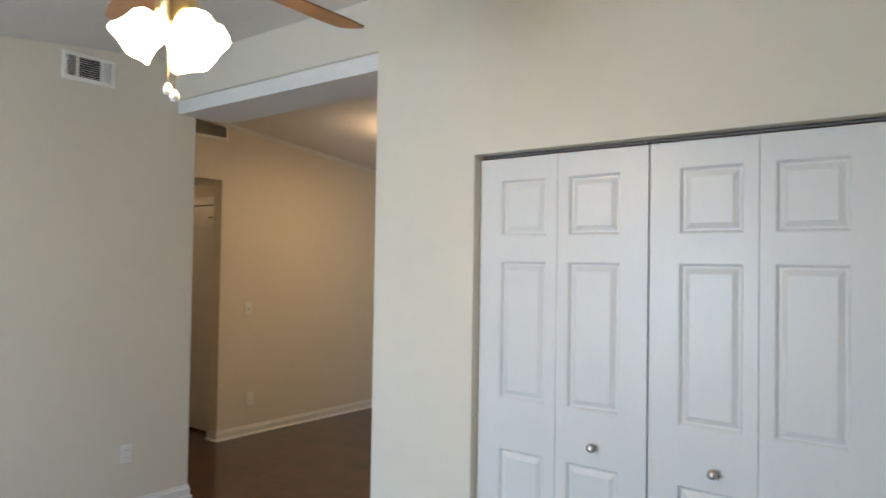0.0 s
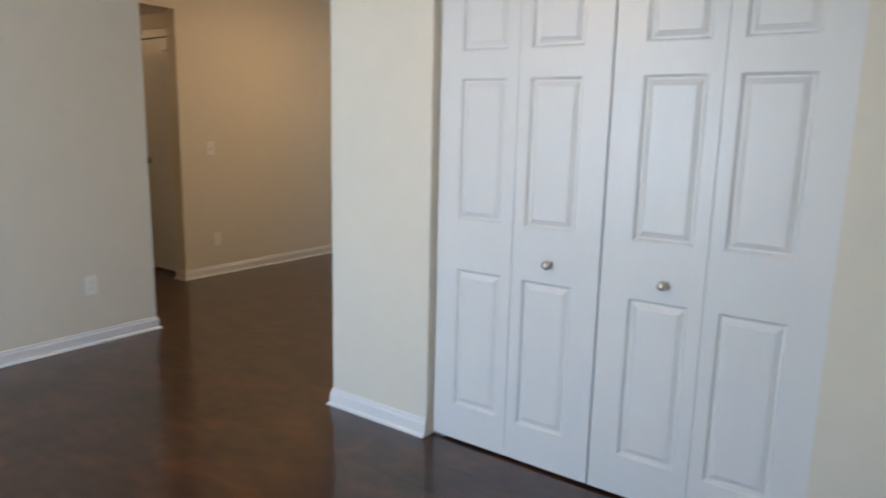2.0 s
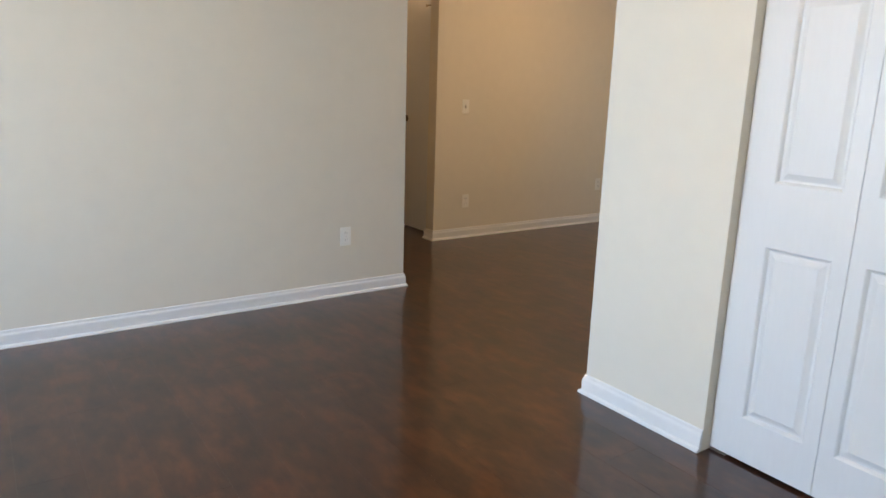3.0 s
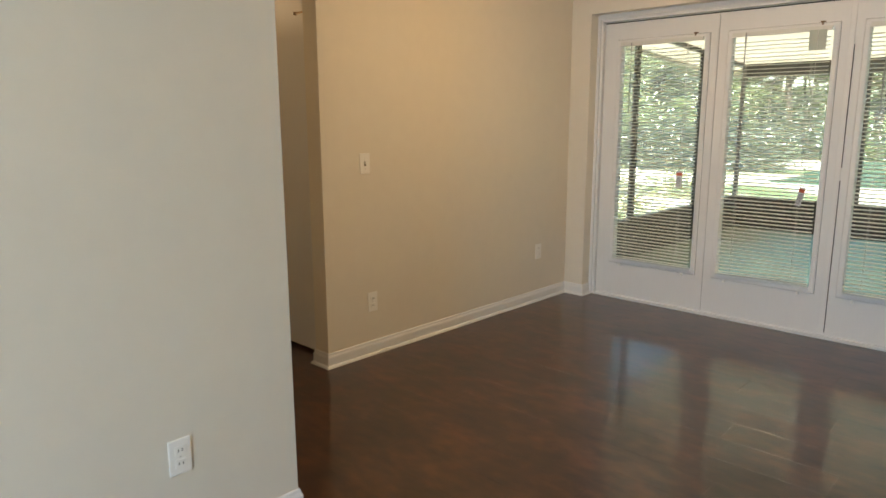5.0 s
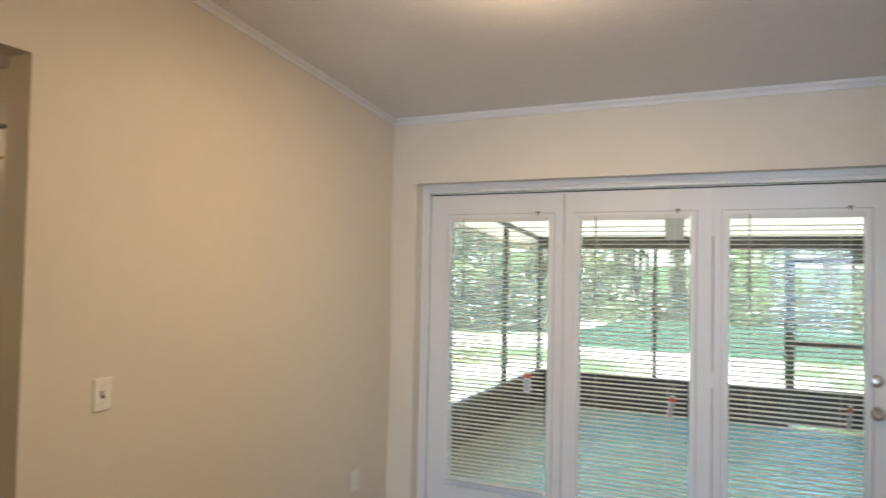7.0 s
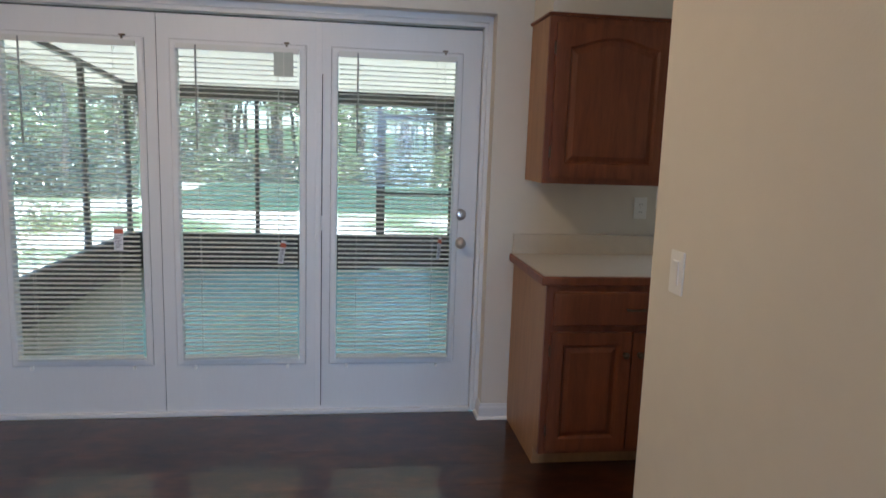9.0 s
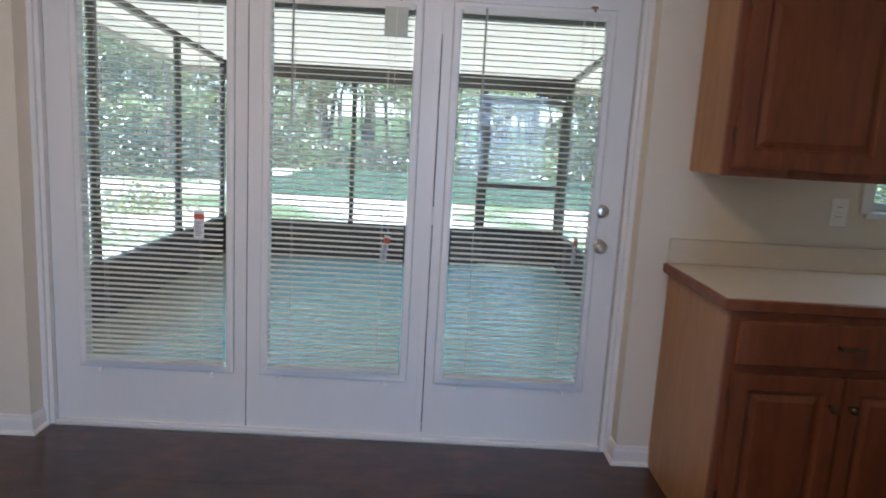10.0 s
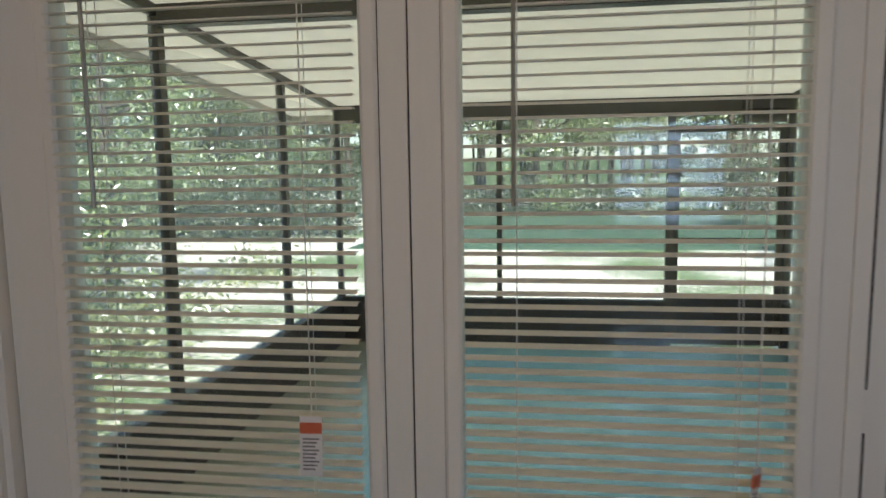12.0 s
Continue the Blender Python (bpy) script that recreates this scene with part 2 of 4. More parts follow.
st, sd_, sm = mt.nodes.new("ShaderNodeBsdfTransparent"), mt.nodes.new("ShaderNodeBsdfTranslucent"), mt.nodes.new("ShaderNodeMixShader")
sm.inputs[0].default_value, sd_.inputs[0].default_value = 0.165, (0.58, 0.60, 0.58, 1)
mt.links.new(st.outputs[0], sm.inputs[1]), mt.links.new(sd_.outputs[0], sm.inputs[2])
mt.links.new(sm.outputs[0], mt.nodes["Material Output"].inputs["Surface"])
M_TAGW = material("white_label", (0.75, 0.75, 0.76), 0.5)
M_TAGO = material("orange_label", (0.55, 0.12, 0.05), 0.5)
M_INK = material("label_ink", (0.12, 0.12, 0.14), 0.6)
M_STICK = material("grey_green_label", (0.44, 0.48, 0.41), 0.5)
M_SHADE = glow("lit_frosted_glass", (1.0, 0.76, 0.48), 5.5)
M_FAN = material("fan_blade_wood", (0.30, 0.17, 0.09), 0.45, vary=0.15, scale=6)
M_FANMETAL = material("polished_brass", (0.70, 0.50, 0.24), 0.25, 1.0, vary=0.04)


def ground_material():
    """Pale sand near the porch, turf beyond, broken by noise."""
    m = bpy.data.materials.new("sandy_yard")
    m.use_nodes = True
    t = m.node_tree
    n, link = t.nodes, t.links.new
    b = n["Principled BSDF"]
    b.inputs["Roughness"].default_value = 0.95
    co, a, f = n.new("ShaderNodeTexCoord"), n.new("ShaderNodeTexNoise"), n.new("ShaderNodeTexNoise")
    a.inputs["Scale"].default_value, a.inputs["Detail"].default_value = 0.22, 5
    f.inputs["Scale"].default_value, f.inputs["Detail"].default_value = 14, 4
    link(co.outputs["Object"], a.inputs["Vector"]), link(co.outputs["Object"], f.inputs["Vector"])
    mul = n.new("ShaderNodeMath")
    mul.operation = "MULTIPLY_ADD"
    mul.inputs[1].default_value = 0.3
    link(f.outputs[0], mul.inputs[0]), link(a.outputs[0], mul.inputs[2])
    r = n.new("ShaderNodeValToRGB")
    e = r.color_ramp.elements
    e[0].position, e[0].color = 0.565, (0.12, 0.17, 0.06, 1)
    e[1].position, e[1].color = 0.645, (0.66, 0.61, 0.51, 1)
    link(mul.outputs[0], r.inputs[0]), link(r.outputs[0], b.inputs["Base Color"])
    return m


M_GROUND = ground_material()
M_TRACK = material("dull_track_steel", (0.16, 0.15, 0.145), 0.6, 0.6, vary=0.1)
# turf colour is darkened to carry the tree shade over the lawn
M_LAWN = material("turf_with_tree_shade", (0.038, 0.078, 0.040), 0.9, vary=0.45, scale=1.2, bump=0.8, bump_scale=40)


# ---- mesh helpers ----
def box(bm, x0, x1, y0, y1, z0, z1):
    v = [bm.verts.new((x, y, z)) for z in (z0, z1) for y in (y0, y1) for x in (x0, x1)]
    for f in ((0, 2, 3, 1), (4, 5, 7, 6), (0, 1, 5, 4), (2, 6, 7, 3), (0, 4, 6, 2), (1, 3, 7, 5)):
        bm.faces.new([v[i] for i in f])
    return bm


def bevelled(bm, width=0.003, segments=2):
    bmesh.ops.bevel(bm, geom=bm.edges[:], offset=width, segments=segments, profile=0.5, affect="EDGES", clamp_overlap=True)
    return bm


def boxes(*rows, bevel=0.0):
    bm = bmesh.new()
    for r in rows:
        box(bm, *r)
    return bevelled(bm, bevel) if bevel else bm


def to_mesh(name, bm, mat, smooth=False):
    bmesh.ops.recalc_face_normals(bm, faces=bm.faces[:])
    me = bpy.data.meshes.new(name)
    bm.to_mesh(me)
    bm.free()
    me.materials.append(mat)
    if smooth:
        for p in me.polygons:
            p.use_smooth = True
    return me


def part(name, bm, mat, parent, label="", smooth=False, at=None):
    ob = new(name, to_mesh(name, bm, mat, smooth))
    ob.parent = parent
    if at:
        ob.location = at
    return tagged(ob, label)


def shared(name, me, parent, at=(0, 0, 0), turn=(0, 0, 0)):
    """A piece on shared mesh data."""
    ob = new(name, me)
    ob.parent, ob.location, ob.rotation_euler = parent, at, turn
    return ob


def thing(name, at, label, category, group="", kind=""):
    ob = new(name)
    ob.location = at
    ob.empty_display_size = 0.1
    return tagged(ob, label, category, group, kind)


def setting(name, bm, mat, label="", category=""):
    return tagged(new(name, to_mesh(name, bm, mat)), label, category, kind="structure")


def lathe(profile, axis="z", n=20, at=(0, 0, 0)):
    """A turned shape: rows of (radius, height) about an axis; y turns it to face -y."""
    bm = bmesh.new()
    rings = []
    for r, h in profile:
        ring = []
        for i in range(n):
            a = 2 * math.pi * i / n
            p = Vector((r * math.cos(a), r * math.sin(a), h))
            if axis == "y":
                p = Vector((p.x, -p.z, p.y))
            elif axis == "x":
                p = Vector((p.z, p.x, p.y))
            ring.append(bm.verts.new(p + Vector(at)))
        rings.append(ring)
    for a, b in zip(rings, rings[1:]):
        for i in range(n):
            bm.faces.new((a[i], a[(i + 1) % n], b[(i + 1) % n], b[i]))
    bm.faces.new(rings[0]), bm.faces.new(rings[-1])
    return bm


def bridged(bm, loops, cap=True):
    rows = [[bm.verts.new(p) for p in loop] for loop in loops]
    for a, b in zip(rows, rows[1:]):
        for i in range(len(a)):
            j = (i + 1) % len(a)
            bm.faces.new((a[i], a[j], b[j], b[i]))
    if cap:
        bm.faces.new(rows[-1])
    return rows


def outline(x0, x1, z0, z1, y, arch=0.0, n=9):
    """A closed outline in a plane of one y, its top straight or arched."""
    pts = [(x0, y, z0), (x1, y, z0)]
    for i in range(n):
        u = i / (n - 1)
        rise = arch * (math.sin(math.pi * u) ** 1.5) if 0 < u < 1 else 0
        pts.append((x1 + (x0 - x1) * u, y, z1 - arch + rise))
    return pts


def panel_leaf(w, h, t, fields, arch=0.0):
    """A panelled leaf, x 0..w, z 0..h, its face at y 0 and back at y t: fields of (x0, x1, z0, z1), grooved and raised."""
    bm = bmesh.new()
    box(bm, 0, w, 0.012, t, 0, h)
    xs = sorted({0, w} | {f[0] for f in fields} | {f[1] for f in fields})
    zs = sorted({0, h} | {f[2] for f in fields} | {f[3] for f in fields})
    for x0, x1 in zip(xs, xs[1:]):
        for z0, z1 in zip(zs, zs[1:]):
            hit = [f for f in fields if f[0] <= x0 and f[1] >= x1 and f[2] <= z0 and f[3] >= z1]
            if not hit:
                bm.faces.new([bm.verts.new(p) for p in ((x0, 0, z0), (x1, 0, z0), (x1, 0, z1), (x0, 0, z1))])
    for x0, x1, z0, z1 in fields:
        loops = [outline(x0, x1, z0, z1, 0)]
        for inset, depth in ((0.0, 0.0), (0.006, 0.005), (0.010, 0.0115), (0.017, 0.0115), (0.037, 0.002), (0.041, 0.002)):
            loops.append(outline(x0 + inset, x1 - inset, z0 + inset, z1 - inset, depth, arch))
        bridged(bm, loops)
    for a, b in (((0, 0), (w, 0)), ((w, 0), (w, h)), ((w, h), (0, h)), ((0, h), (0, 0))):
        bm.faces.new([bm.verts.new(p) for p in ((a[0], 0, a[1]), (b[0], 0, b[1]), (b[0], 0.012, b[1]), (a[0], 0.012, a[1]))])
    bmesh.ops.remove_doubles(bm, verts=bm.verts[:], dist=0.00005)
    return bm


# ---- plan ----
RIDGE, RIDGE_Z, FALL_N, FALL_S = 0.10, 2.862, 0.100, 0.115
XA, YA = 1.065, 0.155            # living room's west wall and its end
XB = 2.866                       # end of the closet block
XE, YS, YN = 5.395, -4.20, 3.43  # east, south and north inner faces
YC = 1.090                       # hall corner
YH = 1.172                        # face of the hall's door wall
HALL_Z = 2.255
GROUND = -0.28


def ceil_z(y):
    return RIDGE_Z - (FALL_N * (y - RIDGE) if y > RIDGE else FALL_S * (RIDGE - y))


def to_ceiling(bm, x0, x1, y0, y1, z0=0.0, over=0.03):
    """A wall from z0 up to just inside the sloped ceiling."""
    ys = [y0] + ([RIDGE] if y0 < RIDGE < y1 else []) + [y1]
    for a, b in zip(ys, ys[1:]):
        v = [bm.verts.new((x, y, z)) for z in (0, 1) for y in (a, b) for x in (x0, x1)]
        for p in v[:4]:
            p.co.z = z0
        for p in v[4:]:
            p.co.z = ceil_z(p.co.y) + over
        for f in ((0, 2, 3, 1), (4, 5, 7, 6), (0, 1, 5, 4), (2, 6, 7, 3), (0, 4, 6, 2), (1, 3, 7, 5)):
            bm.faces.new([v[i] for i in f])
    return bm


def wall(name, *rows, mat=None, low=()):
    bm = bmesh.new()
    for r in rows:
        to_ceiling(bm, *r)
    for r in low:
        box(bm, *r)
    return setting(name, bm, mat or M_WALL, "beige painted drywall wall", "wall")


FX0, FX1, FZ = 0.165, 2.725, 2.118      # french door opening
KX0, KX1, KZ0, KZ1 = 3.68, 4.62, 1.165, 2.08   # kitchen window opening
WX0, WX1, WZ0, WZ1 = 2.17, 4.27, 0.64, 2.08        # living room window opening
CX0, CX1, CZ = 3.448, 4.960, 2.030             # closet opening
HX0, HX1, HZ = -0.680, -0.190, 2.06            # hall cupboard opening

wall("wall_west", (XA - 0.12, XA, YS, YA))
wall("wall_hall_south", (-2.6, XA - 0.12, 0.035, YA))
wall("wall_north_west", (-0.117, 0, YC, YN), (-0.117, 0, YA, YC, HALL_Z))
wall("wall_hall_north", (-2.6, HX0, YH, YH + 0.12), (HX1, -0.117, YH, YH + 0.12), (HX0, HX1, YH, YH + 0.12, HZ))
wall("wall_hall_end", (-2.72, -2.6, 0.075, YH + 0.12))
wall("wall_closet", (XB, CX0, 0, 0.12), (CX1, XE, 0, 0.12), (CX0, CX1, 0, 0.12, CZ))
wall("wall_closet_end", (XB, XB + 0.12, 0.12, 1.79))
wall("wall_pantry_north", (XB + 0.12, XE, 1.67, 1.79))
wall("wall_closet_back", (XB + 0.12, XE, 0.75, 0.87))
wall("wall_east", (XE, XE + 0.12, YS - 0.12, YN + 0.25))
wall("wall_south", (XA - 0.12, WX0, YS - 0.12, YS), (WX1, XE, YS - 0.12, YS), (WX0, WX1, YS - 0.12, YS, WZ1), low=((WX0, WX1, YS - 0.12, YS, 0, WZ0),))
wall("wall_north", (-0.117, FX0, YN, YN + 0.25), (FX1, KX0, YN, YN + 0.25), (KX1, XE, YN, YN + 0.25), (FX0, FX1, YN, YN + 0.25, FZ), (KX0, KX1, YN, YN + 0.25, KZ1), low=((KX0, KX1, YN, YN + 0.25, 0, KZ0),))
wall("wall_header", (XA, XB, 0.0, 0.39, 2.588))
setting("trim_header_soffit", boxes((XA, XB, 0.028, 0.39, 2.503, 2.588)), M_CEIL, "white textured beam over the wide opening", "beam")

bm = bmesh.new()
for a, b in ((YS - 0.12, RIDGE), (RIDGE, YN + 0.25)):
    v = [bm.verts.new((x, y, ceil_z(y) + d)) for d in (0, 0.12) for y in (a, b) for x in (-0.117, XE + 0.12)]
    for f in ((0, 2, 3, 1), (4, 5, 7, 6), (0, 1, 5, 4), (2, 6, 7, 3), (0, 4, 6, 2), (1, 3, 7, 5)):
        bm.faces.new([v[i] for i in f])
setting("ceiling", bm, M_CEIL, "white textured vaulted ceiling", "ceiling")
setting("ceiling_hall", boxes((-2.72, -0.117, 0.075, YH + 0.12, HALL_Z, HALL_Z + 0.1)), M_CEIL, "low white hall ceiling", "ceiling")
setting("wall_cupboard_inside", boxes((-1.0, -0.15, YH + 0.6, YH + 0.7, 0, 2.4), (-1.0, -0.9, YH + 0.12, YH + 0.6, 0, 2.4)), M_WALL, "beige painted drywall wall", "wall")


# ---- trim ----
def moulding(name, a, b, normal, label, height=0.086, ends=(0, 0)):
    """A baseboard along a floor line from a to b, its stepped profile turned to the room."""
    prof = [(0, 0), (0.024, 0), (0.0235, 0.006), (0.020, 0.012), (0.0125, 0.0165), (0.0125, 0.056), (0.0115, 0.063), (0.007, 0.072), (0.006, height - 0.004), (0.003, height), (0, height)]
    bm = bmesh.new()
    n, a, b = Vector((*normal, 0)), Vector((*a, 0)), Vector((*b, 0))
    d = (b - a).normalized()
    rows = []
    for p, s, e in ((a, -1, ends[0]), (b, 1, ends[1])):
        rows.append([bm.verts.new(p + n * u + d * (s * e * u) + Vector((0, 0, z))) for u, z in prof])
    k = len(prof)
    for i in range(k):
        bm.faces.new((rows[0][i], rows[0][(i + 1) % k], rows[1][(i + 1) % k], rows[1][i]))
    bm.faces.new(rows[0]), bm.faces.new(rows[1])
    return setting(name, bm, M_TRIM, label, "baseboard")


BB = "white painted wooden baseboard with rounded shoe and eased top"
moulding("baseboard_west", (XA, YS), (XA, YA), (1, 0), BB, ends=(-1, 1))
moulding("baseboard_west_end", (XA, YA), (0.0, YA), (0, 1), BB, ends=(1, 0))
moulding("baseboard_closet", (XB, 0), (CX0, 0), (0, -1), BB, ends=(1, 0))
moulding("baseboard_closet_east", (CX1, 0), (XE, 0), (0, -1), BB, ends=(0, -1))
moulding("baseboard_closet_end", (XB, 0), (XB, 1.79), (-1, 0), BB, ends=(1, 1))
moulding("baseboard_north_west", (0, YC), (0, YN), (1, 0), BB, ends=(1, -1))
moulding("baseboard_hall_corner", (0, YC), (-0.117, YC), (0, -1), BB, ends=(1, 1))
moulding("baseboard_north_left", (0, YN), (FX0, YN), (0, -1), BB, ends=(-1, 1))
moulding("baseboard_north_left_return", (FX0, YN), (FX0, YN + 0.094), (1, 0), BB, ends=(1, 0))
moulding("baseboard_north_right", (FX1, YN), (2.868, YN), (0, -1), BB, ends=(1, 0))
moulding("baseboard_north_right_return", (FX1, YN + 0.094), (FX1, YN), (-1, 0), BB, ends=(0, 1))
moulding("baseboard_east", (XE, YS), (XE, 0), (-1, 0), BB, ends=(-1, -1))
moulding("baseboard_hall_north", (-2.6, YH), (HX0 - 0.08, YH), (0, -1), BB)


def crown(name, a, b, normal, drop=0.042, out=0.018):
    """A small cove strip under the ceiling from a to b, following its slope."""
    bm = bmesh.new()
    n = Vector((*normal, 0))
    rows = []
    for x, y in (a, b):
        rows.append([bm.verts.new(Vector((x, y, ceil_z(y))) + n * u + Vector((0, 0, z - (0.11 * u * normal[1])))) for u, z in ((0, 0.004), (out, 0.004), (out, -0.012), (out * 0.5, -0.024), (out * 0.45, -drop), (0, -drop))])
    k = 6
    for i in range(k):
        bm.faces.new((rows[0][i], rows[0][(i + 1) % k], rows[1][(i + 1) % k], rows[1][i]))
    bm.faces.new(rows[0]), bm.faces.new(rows[1])
    return setting(name, bm, M_TRIM, "narrow white strip moulding under the ceiling", "moulding")


crown("trim_ceiling_west", (0, 0.2), (0, YN), (1, 0))
crown("trim_ceiling_north", (0.018, YN), (2.912, YN), (0, -1))


# ---- french doors ----
SLAB_Y = 3.57
bm = bmesh.new()
for r in ((FX0, 0.203, YN + 0.112, YN + 0.25, 0.0, FZ), (2.684, FX1, YN + 0.112, YN + 0.25, 0.0, FZ), (0.203, 2.684, YN + 0.095, YN + 0.25, 2.066, FZ)):
    box(bm, *r)
for r in ((FX0, 0.186, YN + 0.095, YN + 0.112, 0.0, FZ), (2.702, FX1, YN + 0.095, YN + 0.112, 0.0, FZ), (0.186, 2.702, YN + 0.078, YN + 0.095, 2.086, FZ)):
    box(bm, *r)
setting("trim_door_frame", bm, M_TRIM, "white painted frame of the triple glazed door", "door frame")
setting("trim_door_head_gap", boxes((0.209, 2.678, SLAB_Y - 0.004, SLAB_Y + 0.03, 2.0562, 2.0602)), M_DARK, "dark gap above the glazed doors", "gap")
setting("trim_threshold", boxes((0.205, 2.682, YN + 0.118, YN + 0.27, -0.01, 0.018), bevel=0.004), M_TRIM, "white metal door threshold", "threshold")


def lever_lock(parent, x, z, thumb):
    rose = part("rose", lathe(((0.0, 0), (0.031, 0), (0.031, 0.006), (0.024, 0.012), (0.012, 0.014), (0.0, 0.014)), "y"), M_STEEL, parent, "", True, (x, 0, z))
    if thumb:
        part("thumb_turn", boxes((-0.004, 0.004, -0.030, -0.012, -0.014, 0.014), bevel=0.002), M_STEEL, rose)
    else:
        part("knob", lathe(((0.011, 0.012), (0.011, 0.030), (0.022, 0.036), (0.028, 0.046), (0.027, 0.058), (0.018, 0.066), (0.0, 0.068)), "y"), M_STEEL, rose, "", True)


def glazed_door(number, x0, x1, gx0, gx1, lock):
    """A white slab with one tall lite: stiles and rails, raised lite frame, pane."""
    gz0, gz1 = 0.307, 1.900
    w = x1 - x0
    a, b = gx0 - x0, gx1 - x0
    d = thing(f"door_{number}", (x0, SLAB_Y, 0.018), "white painted glazed exterior door, closed, with blind", "door", "row of glazed doors", "structure")
    h0, h1 = gz0 - 0.018 - 0.012, gz1 - 0.018 + 0.012
    part("slab", boxes((0.002, a - 0.012, 0, 0.044, 0, 2.036), (b + 0.012, w - 0.002, 0, 0.044, 0, 2.036), (a - 0.012, b + 0.012, 0, 0.044, 0, h0), (a - 0.012, b + 0.012, 0, 0.044, h1, 2.036)), M_DOOR, d)
    bm = bmesh.new()
    o = 0.034
    z0, z1 = gz0 - 0.018, gz1 - 0.018

    def ring(e, y):
        return [(a - e, y, z0 - e), (b + e, y, z0 - e), (b + e, y, z1 + e), (a - e, y, z1 + e)]
    bridged(bm, [ring(o, 0.0), ring(o, -0.006), ring(o - 0.006, -0.011), ring(0.006, -0.011), ring(0, -0.006), ring(0, 0.044)], cap=False)
    part("lite_frame", bm, M_TRIM, d)
    # dark ring drawn for the caulk seam and the raised frame's shadow
    e0, e1 = o - 0.0005, o + 0.0014
    seam_shadow = boxes((a - e1, a - e0, -0.0014, 0.0, z0 - e1, z1 + e1), (b + e0, b + e1, -0.0014, 0.0, z0 - e1, z1 + e1), (a - e0, b + e0, -0.0014, 0.0, z0 - e1, z0 - e0), (a - e0, b + e0, -0.0014, 0.0, z1 + e0, z1 + e1))
    part("seam_shadow", seam_shadow, M_DARK, d, "thin dark line for the seam and shadow round the lite frame")
    p = part("pane", boxes((a - 0.006, b + 0.006, 0.018, 0.024, z0 - 0.006, z1 + 0.006)), M_GLASS, d, "clear glass pane")
    p.visible_shadow = False
    for sx in (a + 0.06, b - 0.06):
        part("hold_down_bracket", boxes((sx - 0.007, sx + 0.007, -0.022, -0.0005, z0 - 0.052, z0 - 0.034), bevel=0.002), M_PLATE, d)
    part("blind_clip", boxes((b - 0.075, b - 0.050, -0.022, -0.0005, z1 + 0.036, z1 + 0.043), (b - 0.066, b - 0.058, -0.024, -0.018, z1 + 0.020, z1 + 0.043)), M_BRASS, d)
    if number == 2:
        part("weather_strip", boxes((-0.0018, 0.0018, 0.006, 0.030, 0.0, 2.034)), M_DARK, d, "dark rubber weather strip")
    if number == 3:
        part("astragal", boxes((-0.018, 0.012, -0.005, -0.0005, 0.0, 2.034), bevel=0.0015), M_TRIM, d)
        part("weather_strip", boxes((0.0125, 0.0165, -0.003, 0.002, 0.02, 0.98), (0.0125, 0.0165, -0.003, 0.002, 1.06, 1.78)), M_DARK, d, "dark rubber weather strip")
    if lock:
        lever_lock(d, 2.596 - x0, 0.946 - 0.018, False)
        lever_lock(d, 2.596 - x0, 1.097 - 0.018, True)
    return d


LITES = ((0.205, 1.058, 0.350, 0.968), (1.058, 1.848, 1.154, 1.748), (1.848, 2.682, 1.941, 2.548))
for i, (x0, x1, g0, g1) in enumerate(LITES):
    glazed_door(i + 1, x0, x1, g0, g1, i == 2)


